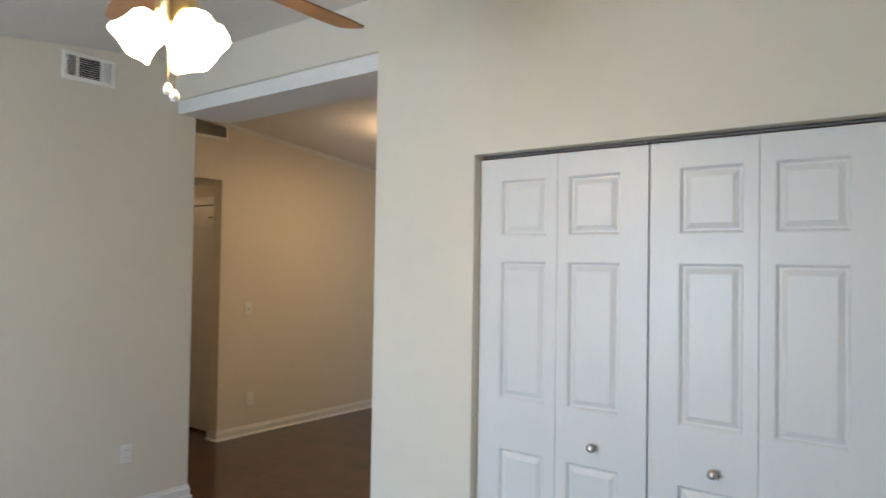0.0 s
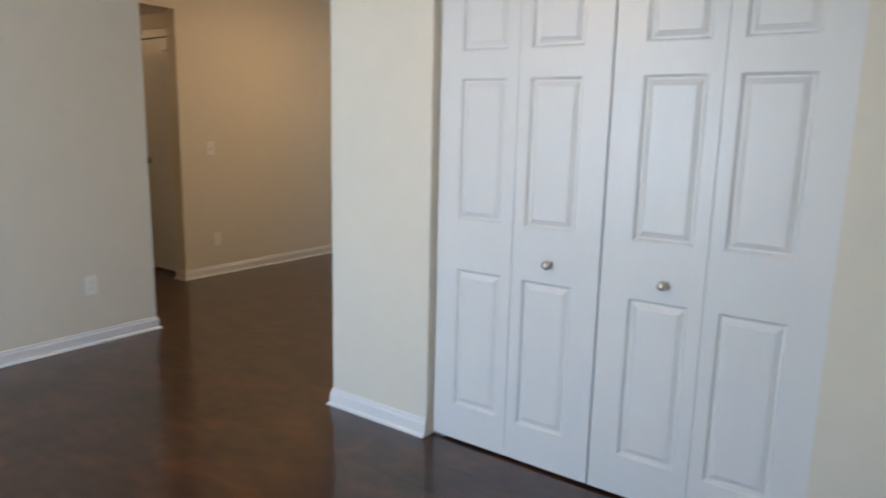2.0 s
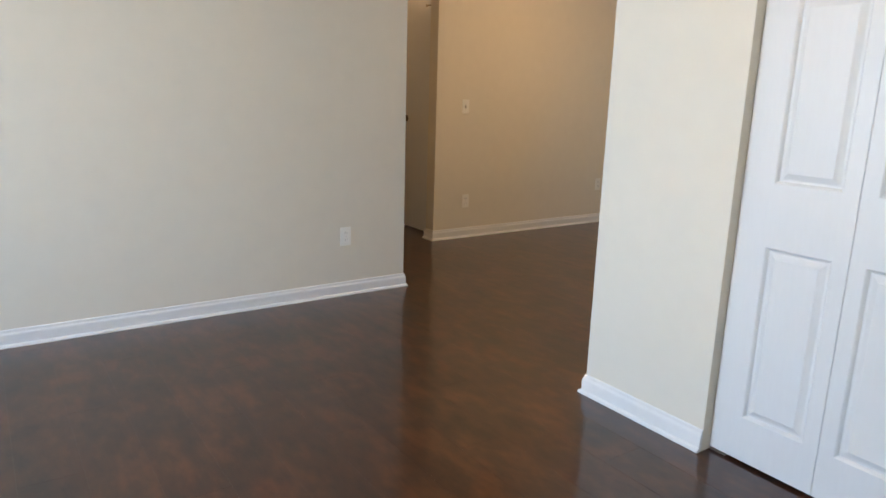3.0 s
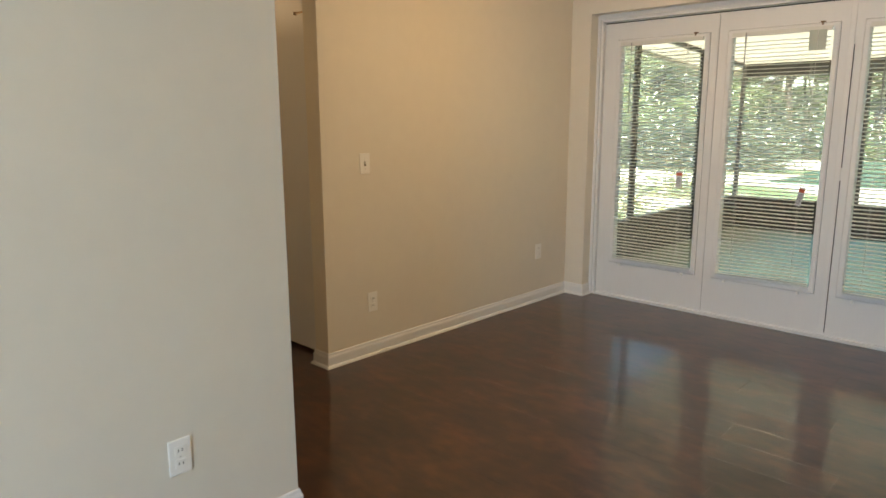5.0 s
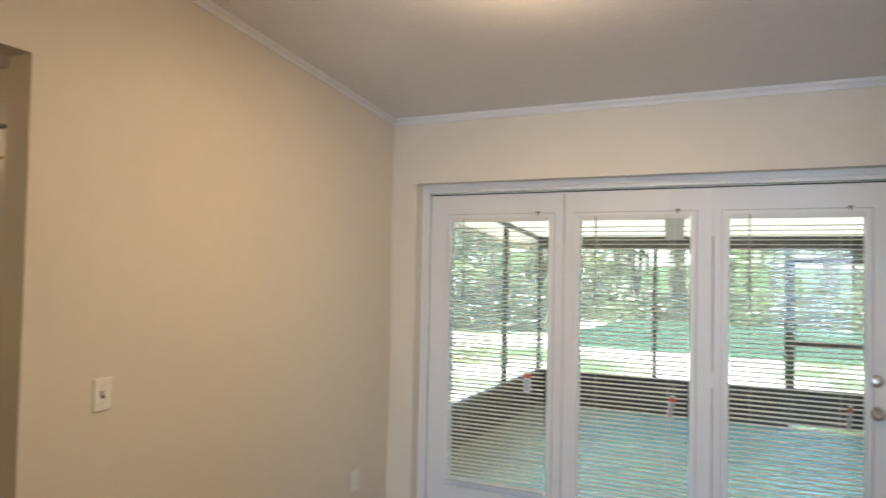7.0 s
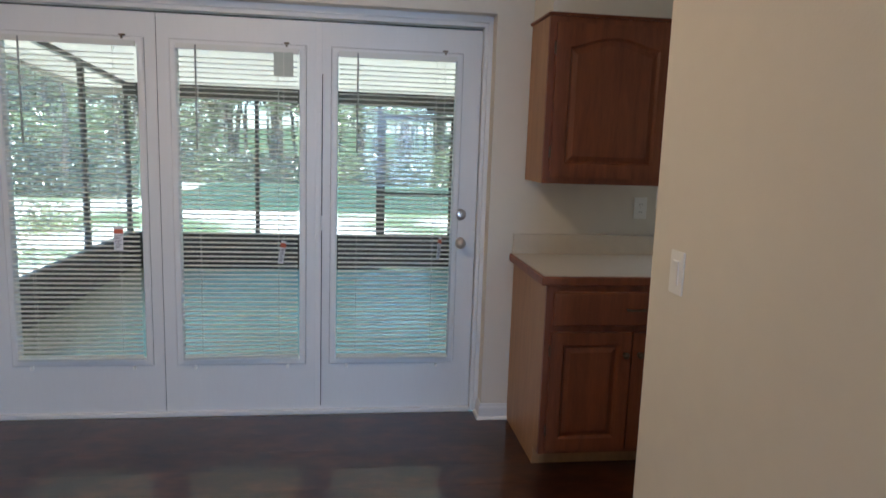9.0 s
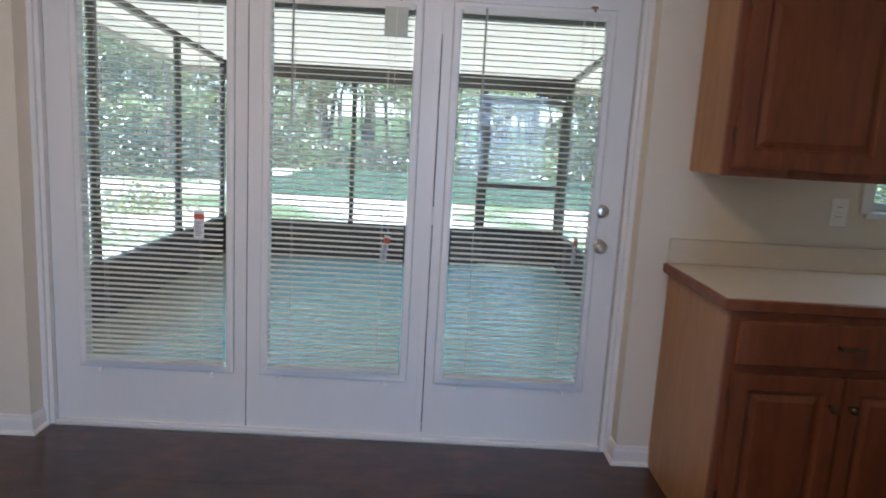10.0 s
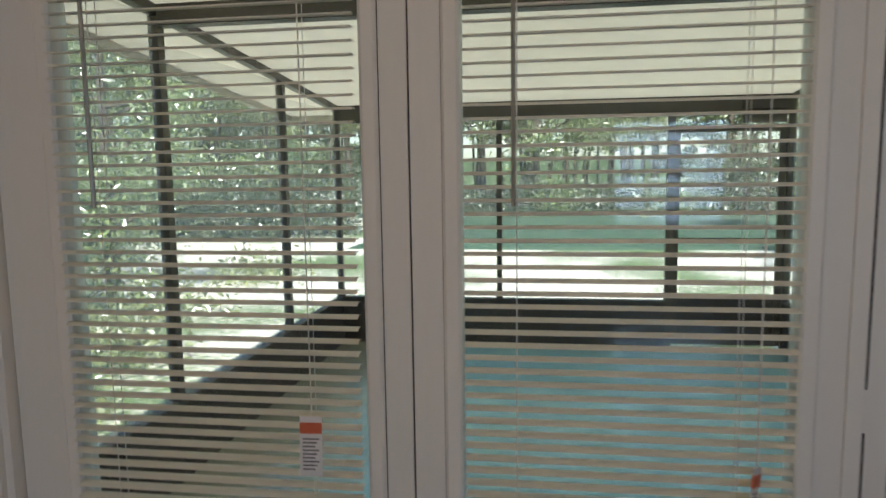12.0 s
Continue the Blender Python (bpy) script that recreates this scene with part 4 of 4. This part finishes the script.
iron = to_mesh("blade_iron", boxes((0.10, 0.25, -0.016, 0.016, -0.012, -0.004), bevel=0.003), M_FANMETAL)
for k in range(5):
    a = radians(72 * k + 20)
    shared("blade", blade, fan, (0, 0, -0.355), (radians(11), 0, a))
    shared("blade_iron", iron, fan, (0, 0, -0.355), (radians(11), 0, a))
# ruffled tulip shades
bm = bmesh.new()
rings = []
for r, h, ruffle in ((0.026, 0.0, 0), (0.054, -0.010, 0), (0.066, -0.034, 0.0), (0.065, -0.064, 0.005), (0.071, -0.096, 0.02), (0.080, -0.122, 0.045)):
    ring = []
    for i in range(36):
        a = 2 * math.pi * i / 36
        k = 1 + ruffle * math.cos(5 * a)
        ring.append(bm.verts.new((r * k * math.cos(a), r * k * math.sin(a), h - ruffle * 0.06 * math.cos(5 * a))))
    rings.append(ring)
for a, b in zip(rings, rings[1:]):
    for i in range(36):
        bm.faces.new((a[i], a[(i + 1) % 36], b[(i + 1) % 36], b[i]))
for q in bm.verts:
    q.co *= 0.78
shade = to_mesh("shade", bm, M_SHADE, True)
arm = to_mesh("arm", lathe(((0.012, -0.005), (0.014, 0.0), (0.022, 0.01), (0.0, 0.03))), M_FANMETAL)
for k in range(3):
    a = radians(120 * k + 8)
    turn = (radians(42) * math.sin(a), -radians(42) * math.cos(a), 0)
    at = (0.047 * math.cos(a), 0.047 * math.sin(a), -0.535)
    shared("shade", shade, fan, at, turn)
    shared("arm", arm, fan, at, turn)
for cx, cz in ((0.018, -0.712), (-0.014, -0.690)):
    part("pull_chain", lathe(((0.0016, cz), (0.0016, -0.53)), "z", 6, (cx, -0.01, 0)), M_FANMETAL, fan)
    part("chain_pull", lathe(((0.0, cz - 0.03), (0.011, cz - 0.026), (0.012, cz - 0.014), (0.004, cz), (0.0, cz + 0.002)), "z", 12, (cx, -0.01, 0)), M_PLATE, fan, "white porcelain pull", True)


def dome_lamp(x, y, z, label):
    d = thing("dome_ceiling_lamp", (x, y, z), label, "ceiling lamp")
    part("base", lathe(((0.0, -0.02), (0.11, -0.018), (0.12, 0.0), (0.12, 0.01))), M_FANMETAL, d, "", True)
    return d


dome_lamp(1.36, 1.86, ceil_z(1.86), "round brass ceiling lamp base with bare bulb")
dome_lamp(-1.15, 0.66, HALL_Z, "round brass hall lamp base with bare bulb")


# ---- screened porch ----
PX0, PX1, PY0, PY1, PZ = -0.505, 3.280, 3.68, 8.27, -0.094


def roof_z(y):
    return 2.04 + 0.078 * (PY1 - y)


setting("porch_floor", boxes((PX0 - 0.12, PX1 + 0.12, PY0, PY1 + 0.12, GROUND - 0.1, PZ)), M_PORCHFLOOR, "pale blue painted concrete porch floor", "floor")
KT = 0.308
setting("wall_porch_west", boxes((PX0 - 0.05, PX0, PY0, PY1, PZ, KT)), M_KNEE, "dark brown low porch wall", "wall")
setting("wall_porch_east", boxes((PX1, PX1 + 0.05, PY0, PY1, PZ, KT)), M_KNEE, "dark brown low porch wall", "wall")
setting("wall_porch_north", boxes((PX0 - 0.05, 2.33, PY1, PY1 + 0.05, PZ, KT)), M_KNEE, "dark brown low porch wall", "wall")
setting("trim_porch_cap", boxes((PX0 - 0.055, PX0 + 0.012, PY0, PY1 - 0.012, KT, KT + 0.018), (PX1 - 0.012, PX1 + 0.055, PY0, PY1 - 0.012, KT, KT + 0.018), (PX0 - 0.055, 2.33, PY1 - 0.012, PY1 + 0.055, KT, KT + 0.018)), M_BRONZE, "dark metal cap on the low porch wall", "cap")
bm = bmesh.new()
v = [bm.verts.new((x, y, roof_z(y) + dz)) for dz in (0, 0.02) for y in (PY0, PY1 + 0.5) for x in (PX0 - 0.62, PX1 + 0.62)]
for f in ((0, 2, 3, 1), (4, 5, 7, 6), (0, 1, 5, 4), (2, 6, 7, 3), (0, 4, 6, 2), (1, 3, 7, 5)):
    bm.faces.new([v[i] for i in f])
setting("porch_roof", bm, M_PORCHROOF, "white fibreglass panel porch roof, daylight glowing through", "roof")


def sloped_bar(name, x0, x1, y0, y1, d0, d1, mat, label):
    bm = bmesh.new()
    v = [bm.verts.new((x, y, roof_z(y) + d)) for d in (d0, d1) for y in (y0, y1) for x in (x0, x1)]
    for f in ((0, 2, 3, 1), (4, 5, 7, 6), (0, 1, 5, 4), (2, 6, 7, 3), (0, 4, 6, 2), (1, 3, 7, 5)):
        bm.faces.new([v[i] for i in f])
    return setting(name, bm, mat, label, "beam")


sloped_bar("trim_porch_beam_west", PX0 - 0.05, PX0, PY0, PY1, -0.050, -0.002, M_BRONZE, "dark bronze porch beam")
sloped_bar("trim_porch_beam_east", PX1, PX1 + 0.05, PY0, PY1, -0.050, -0.002, M_BRONZE, "dark bronze porch beam")
sloped_bar("trim_porch_beam_north", PX0 - 0.05, PX1 + 0.05, PY1, PY1 + 0.05, -0.155, -0.002, M_BRONZE, "dark bronze porch beam")
sloped_bar("trim_porch_beam_cross", PX0, PX1, 5.41, 5.47, -0.10, -0.002, M_BRONZE, "dark bronze cross beam")
sloped_bar("trim_fascia_west", PX0 - 0.66, PX0 - 0.62, PY0, PY1 + 0.5, -0.05, 0.09, M_FASCIA, "tan metal gutter fascia")
sloped_bar("trim_fascia_east", PX1 + 0.62, PX1 + 0.66, PY0, PY1 + 0.5, -0.05, 0.09, M_FASCIA, "tan metal gutter fascia")
sloped_bar("trim_fascia_north", PX0 - 0.66, PX1 + 0.66, PY1 + 0.5, PY1 + 0.56, -0.08, 0.09, M_FASCIA, "tan metal gutter fascia")


def porch_post(x, y, w, dpt):
    d = thing("porch_post", (x, y, KT + 0.018), "dark bronze aluminium porch post", "post", "porch posts")
    h = roof_z(y) - (0.15 if y > 8.2 else 0.052) - KT - 0.018
    part("tube", boxes((-w / 2, w / 2, -dpt / 2, dpt / 2, 0, h), bevel=0.003), M_BRONZE, d)
    part("foot_clip", boxes((-w / 2 - 0.004, w / 2 + 0.004, -dpt / 2 - 0.004, dpt / 2 + 0.004, 0, 0.03)), M_BRONZE, d)
    return d


for y in (3.86, 5.44, 6.99):
    porch_post(PX0 - 0.025, y, 0.05, 0.06)
for y in (3.86, 5.20, 6.60):
    porch_post(PX1 + 0.025, y, 0.05, 0.06)
porch_post(PX0 - 0.025, PY1 + 0.022, 0.05, 0.055)
porch_post(0.92, PY1 + 0.025, 0.045, 0.05)
for x, w in ((2.355, 0.06), (PX1 + 0.022, 0.06)):
    d = thing("porch_post", (x, PY1 + 0.025, PZ), "dark bronze aluminium door post", "post", "porch posts")
    part("tube", boxes((-w / 2, w / 2, -0.025, 0.025, 0, roof_z(PY1) - 0.153 - PZ), bevel=0.003), M_BRONZE, d)
# added polished strip, imitates daylight showing through the gap under the screen door
setting("trim_under_door_light", boxes((2.39, 3.25, PY1 - 0.02, PY1 + 0.16, PZ, PZ + 0.012), bevel=0.003), material("bright_gap_metal", (0.9, 0.9, 0.91), 0.16, 1.0, vary=0.03), "added bright metal strip for the light under the screen door", "threshold")
sd = thing("screen_door", (2.375, PY1 + 0.012, PZ + 0.042), "dark bronze framed screen door, closed", "door")
W = 0.892
part("stile", boxes((0, 0.055, 0, 0.03, 0, 1.85), bevel=0.002), M_BRONZE, sd)
part("stile", boxes((W - 0.055, W, 0, 0.03, 0, 1.85), bevel=0.002), M_BRONZE, sd)
for z0, z1 in ((0.0, 0.06), (0.87, 0.915), (1.795, 1.85)):
    part("rail", boxes((0.055, W - 0.055, 0, 0.03, z0, z1)), M_BRONZE, sd)
part("kick_panel", boxes((0.055, W - 0.055, 0.01, 0.016, 0.06, 0.40)), M_KNEE, sd)
part("latch", boxes((0.01, 0.045, -0.03, 0, 0.93, 1.02), bevel=0.004), M_BRONZE, sd)
tp = thing("transom_box", (2.905, PY1 - 0.03, 1.81), "dark metal box above the screen door", "box")
part("case", boxes((0, 0.34, 0, 0.04, 0, 0.10), bevel=0.004), M_BRONZE, tp)
part("hood", boxes((0.0, 0.34, -0.015, 0.04, 0.11, 0.19), bevel=0.004), M_KNEE, tp)
setting("wall_house_outside", boxes((-8, -0.6, YN + 0.10, YN + 0.25, GROUND, 2.6), (XE + 0.12, 9, YN + 0.10, YN + 0.25, GROUND, 2.6), (-0.6, -0.117, YN + 0.0, YN + 0.25, GROUND, 2.6)), M_STUCCO, "tan stucco outer house wall", "wall")


def screen(x0, x1, y0, y1, z0, z1):
    d = thing("insect_screen", (x0, y0, z0), "fine grey insect screen stretched between posts", "screen", "porch screens")
    part("mesh", boxes((0, x1 - x0, 0, y1 - y0, 0, z1 - z0)), M_SCREEN, d)


for y0, y1 in ((3.90, 5.40), (5.48, 6.95), (7.03, 8.24)):
    screen(PX0 - 0.026, PX0 - 0.025, y0, y1, KT + 0.02, roof_z(y1) - 0.054)
for y0, y1 in ((3.90, 5.16), (5.24, 6.56), (6.64, 8.24)):
    screen(PX1 + 0.025, PX1 + 0.026, y0, y1, KT + 0.02, roof_z(y1) - 0.054)
for x0, x1 in ((PX0 + 0.005, 0.895), (0.945, 2.32)):
    screen(x0, x1, PY1 + 0.025, PY1 + 0.026, KT + 0.02, roof_z(PY1) - 0.157)
screen(2.45, 3.20, PY1 + 0.032, PY1 + 0.033, 0.36, 1.78)


# ---- yard ----
def sheet(name, x0, x1, y0, y1, n, height, mat, label, category):
    bm = bmesh.new()
    g = [[bm.verts.new((x0 + (x1 - x0) * i / n, y0 + (y1 - y0) * j / n, 0)) for i in range(n + 1)] for j in range(n + 1)]
    for row in g:
        for p in row:
            p.co.z = height(p.co.x, p.co.y)
    for j in range(n):
        for i in range(n):
            bm.faces.new((g[j][i], g[j][i + 1], g[j + 1][i + 1], g[j + 1][i]))
    return setting(name, bm, mat, label, category)


sheet("ground", -400, 400, -400, 400, 8, lambda x, y: GROUND, M_GROUND, "pale sandy yard with sparse grass", "ground")
sheet("ground_lawn", -3.5, 30, 16.6, 27.5, 40, lambda x, y: GROUND + 0.05 + 0.05 * noise.noise(Vector((x * 0.3, y * 0.3, 0))) - (0.1 if min(x + 3.5, y - 16.6, 27.5 - y) < 0.3 else 0), M_LAWN, "green lawn, tree shade put into its colour", "lawn")


# litter colour kept this dark to hold the shade beneath the trees
sheet("ground_woods", -60, 60, 27.3, 69, 12, lambda x, y: GROUND + 0.03, material("leaf_litter", (0.055, 0.048, 0.032), 0.95, vary=0.5, scale=1.5), "leaf litter under the trees, shade put into its dark colour", "ground")


def leaf_cloud(count, place, size, seed):
    """Many small bent leaves scattered by place(rng)."""
    rng = random.Random(seed)
    verts, faces = [], []
    for _ in range(count):
        c = place(rng)
        if c is None:
            continue
        s = size * rng.uniform(0.6, 1.3)
        e = Euler((rng.uniform(-1.2, 1.2), rng.uniform(-1.2, 1.2), rng.uniform(0, 6.28))).to_matrix()
        k = len(verts)
        for p in ((0, -s, 0), (s * 0.45, 0, s * 0.12), (0, s, 0), (-s * 0.45, 0, s * 0.12)):
            verts.append(c + e @ Vector(p))
        faces += [(k, k + 1, k + 2), (k, k + 2, k + 3)]
    me = bpy.data.meshes.new("leaves")
    me.from_pydata(verts, [], faces)
    return me


def limb(bm, a, b, r0, r1, n=7):
    d = (b - a).normalized()
    u = d.orthogonal().normalized()
    w = d.cross(u)
    rows = [[bm.verts.new(p + (u * math.cos(t) + w * math.sin(t)) * r) for t in [2 * math.pi * i / n for i in range(n)]] for p, r in ((a, r0), (b, r1))]
    for i in range(n):
        bm.faces.new((rows[0][i], rows[0][(i + 1) % n], rows[1][(i + 1) % n], rows[1][i]))


def tree_meshes(seed, height, spread, low, leaf_mat, leaves, leaf_size, girth=0.016, lean=0.12):
    """Trunk with limbs, and clumps of leaves round the limbs' ends."""
    rng = random.Random(seed)
    bm = bmesh.new()
    r = height * girth + 0.03
    joints = [Vector((0, 0, -0.1))]
    for i in range(1, 7):
        joints.append(Vector((rng.uniform(-lean, lean) * i * 0.5, rng.uniform(-lean, lean) * i * 0.5, height * 0.85 * i / 6)))
    for i in range(6):
        limb(bm, joints[i], joints[i + 1], r * (1 - i / 7), r * (1 - (i + 1) / 7))
    ends = [joints[-1]]
    for k in range(16):
        i = rng.randint(max(1, int(low * 6)), 5)
        a = joints[i].lerp(joints[i + 1] if i < 6 else joints[i], rng.random())
        t = rng.uniform(0, 6.28)
        ln = spread * rng.uniform(0.4, 1.0)
        b = a + Vector((math.cos(t) * ln, math.sin(t) * ln, rng.uniform(0.1, 0.6) * ln))
        limb(bm, a, b, r * 0.35, r * 0.08, 5)
        ends += [b, a.lerp(b, 0.6)]
    trunk = to_mesh("trunk", bm, M_BARK)
    radii = [rng.uniform(0.35, 0.8) * spread * 0.55 for _ in ends]

    def place(g):
        i = g.randrange(len(ends))
        p = Vector((g.gauss(0, 0.5), g.gauss(0, 0.5), g.gauss(0, 0.38)))
        return ends[i] + p * radii[i]
    crown_me = leaf_cloud(leaves, place, leaf_size, seed + 50)
    crown_me.materials.append(leaf_mat)
    return trunk, crown_me


KINDS = [tree_meshes(11, 9.0, 2.4, 0.20, M_LEAF, 5200, 0.085), tree_meshes(12, 11.0, 2.2, 0.34, M_LEAF2, 4800, 0.08, 0.009, 0.22), tree_meshes(13, 7.0, 2.2, 0.10, M_LEAF3, 5200, 0.075), tree_meshes(14, 10.0, 1.8, 0.15, M_LEAF, 4800, 0.08, 0.009, 0.25),
         tree_meshes(15, 10.5, 1.2, 0.40, M_LEAF2, 2400, 0.10, 0.004, 0.5), tree_meshes(16, 8.5, 1.1, 0.22, M_LEAF, 2600, 0.10, 0.004, 0.5), tree_meshes(17, 13.0, 3.0, 0.26, M_LEAF, 4500, 0.14), tree_meshes(18, 14.0, 3.2, 0.22, M_LEAF2, 4500, 0.14)]


def tree(x, y, kind, turn, size):
    d = thing("tree", (x, y, GROUND), "leafy green tree with thin trunk at the wood's edge", "tree", "trees behind the yard")
    d.rotation_euler, d.scale = (0, 0, turn), (size, size, size)
    for name, me in zip(("trunk", "crown"), KINDS[kind]):
        shared(name, me, d)
    return d


rng = random.Random(5)
for i in range(40):
    x = -22 + i * 1.25 + rng.uniform(-0.6, 0.6)
    tree(x, 28.5 + rng.uniform(0, 6) + 0.02 * abs(x - 3) ** 1.5 * (1 if x > 0 else 0), 1 if -4 < x < 6.5 else rng.randrange(4), rng.uniform(0, 6), rng.uniform(0.75, 1.15))
for x, y, k, s in ((-4.4, 10.6, 0, 0.62), (-5.4, 8.6, 3, 0.6), (6.8, 9.2, 0, 0.6), (7.6, 7.0, 3, 0.6), (6.6, 13.5, 3, 0.7), (-6.8, 13.0, 2, 0.75), (-9.0, 17.5, 0, 0.9), (-5.6, 19.5, 3, 0.85), (-12.5, 14.5, 3, 0.9), (-8.0, 24.5, 2, 1.0), (9.6, 15.5, 2, 0.8), (12.5, 19.0, 0, 0.9), (8.2, 20.0, 3, 0.85), (8.4, 11.2, 2, 0.62), (-14.0, 21.0, 1, 1.0)):
    tree(x, y, k, rng.uniform(0, 6), s)

# thin young trees along the edge of the wood, and taller ones behind
for i in range(64):
    x = -17 + i * 0.62 + rng.uniform(-0.5, 0.5)
    tree(x, 28.2 + rng.uniform(0, 7), 4 if -4 < x < 6.5 else 4 + i % 2, rng.uniform(0, 6), rng.uniform(0.8, 1.15))
for i in range(26):
    tree(-30 + i * 2.5 + rng.uniform(-0.8, 0.8), 37 + rng.uniform(0, 12), 6 + i % 2, rng.uniform(0, 6), rng.uniform(0.85, 1.2))


def bush(x, y, w, h, n, mat, seed, leaf=0.055):
    d = thing("shrub", (x, y, GROUND), "low leafy green shrub in the yard", "shrub", "yard shrubs")

    def place(g):
        p = Vector((g.gauss(0, 0.38), g.gauss(0, 0.38), abs(g.gauss(0, 0.5))))
        return Vector((p.x * w, p.y * w, p.z * h)) if p.length < 1.3 else None
    me = leaf_cloud(n, place, leaf, seed)
    me.materials.append(mat)
    shared("leaves", me, d)
    bm = bmesh.new()
    for k in range(6):
        t = k * 1.05
        limb(bm, Vector((0, 0, -0.05)), Vector((math.cos(t) * w * 0.4, math.sin(t) * w * 0.4, h * 0.7)), 0.015, 0.004, 5)
    shared("stems", to_mesh("stems", bm, M_BARK), d)
    return d


for i in range(26):
    x = -18 + i * 1.5
    bush(x + rng.uniform(-0.5, 0.5), 27.6 + rng.uniform(-0.5, 0.8), 1.5, rng.uniform(0.9, 1.4) if -4 < x < 6.5 else rng.uniform(1.6, 2.8), 2600, (M_LEAF3, M_LEAF, M_LEAF3)[i % 3], 200 + i, 0.085)
for x, y, w, h in ((-4.6, 9.4, 1.3, 2.2), (-6.0, 11.5, 1.6, 2.6), (-7.4, 14.5, 1.8, 2.4), (-9.5, 19.0, 2.2, 2.6), (6.4, 8.0, 1.3, 2.2), (7.6, 10.6, 1.6, 2.5), (8.8, 14.0, 1.8, 2.4), (6.2, 5.6, 1.1, 2.0)):
    bush(x, y, w, h, 3600, M_LEAF, int(400 + x * 10 + y))
tree(0.95, 27.9, 0, 0.4, 1.5)
tree(4.6, 31.0, 3, 1.4, 1.5)
for x, y in ((-8.8, 19.4), (-7.5, 19.8), (-6.2, 20.2), (-4.9, 20.6)):
    bush(x, y, 1.5, 1.35, 5200, M_LEAF3, int(600 + x * 7), 0.07)
for x, y, w, h in ((-2.6, 8.0, 0.8, 0.5), (-3.4, 10.0, 1.1, 0.6), (-2.2, 6.4, 0.6, 0.35), (-4.4, 7.4, 0.9, 0.55), (-3.2, 12.6, 0.9, 0.5), (6.0, 9.5, 1.0, 0.7), (5.4, 7.0, 0.8, 0.6), (7.2, 12.0, 1.2, 0.8)):
    bush(x, y, w, h, 700, M_LEAF2, int(300 + x * 10 + y))

backdrop = bmesh.new()
rows = []
for k in range(49):
    a = radians(-100 + 200 * k / 48)
    rows.append([backdrop.verts.new((70 * math.sin(a), 70 * math.cos(a), z)) for z in (GROUND, 2.4 + 1.2 * noise.noise(Vector((k * 0.7, 0, 0))))])
for a, b in zip(rows, rows[1:]):
    backdrop.faces.new((a[0], b[0], b[1], a[1]))
setting("backdrop_woods", backdrop, material("far_woods", (0.10, 0.15, 0.07), 0.9, vary=0.6, scale=0.8), "distant woods", "woods")


# ---- floor planks ----
setting("floor_base", boxes((-2.6, XE, YS, YN + 0.11, -0.2, -0.0075)), M_JOINT, "laminate floor bed", "floor")
floor = tagged(new("floor"), "dark walnut laminate plank floor, slightly glossy", "floor", kind="structure")
PW, PL = 0.192, 1.285
plank_cache = {}


def plank(x0, x1, y0, y1):
    key = (round(x1 - x0, 3), round(y1 - y0, 3))
    if key not in plank_cache:
        lx, ly, e = key[0] / 2, key[1] / 2, 0.0006
        bm = bmesh.new()
        bridged(bm, [[(sx * (lx - i), sy * (ly - i), z) for sx, sy in ((-1, -1), (1, -1), (1, 1), (-1, 1))] for i, z in ((0.0, -0.007), (0.0, -0.0004), (e, 0.0))])
        plank_cache[key] = to_mesh("plank", bm, M_FLOOR)
    shared("plank", plank_cache[key], floor, ((x0 + x1) / 2, (y0 + y1) / 2, 0))


row = 0
y = YS
while y < YN + 0.10:
    y1 = min(y + PW, YN + 0.10)
    lim = -2.6 if y + PW > 0.1 and y < 1.2 else (0.0 if y > 0.1 else XA - 0.1)
    start = -2.6 - PL * ((row * 0.37) % 1)
    x = start
    while x < XE:
        a, b = max(x, lim), min(x + PL, XE)
        if b - a > 0.02:
            plank(a, b, y, y1)
        x += PL
    y, row = y1, row + 1
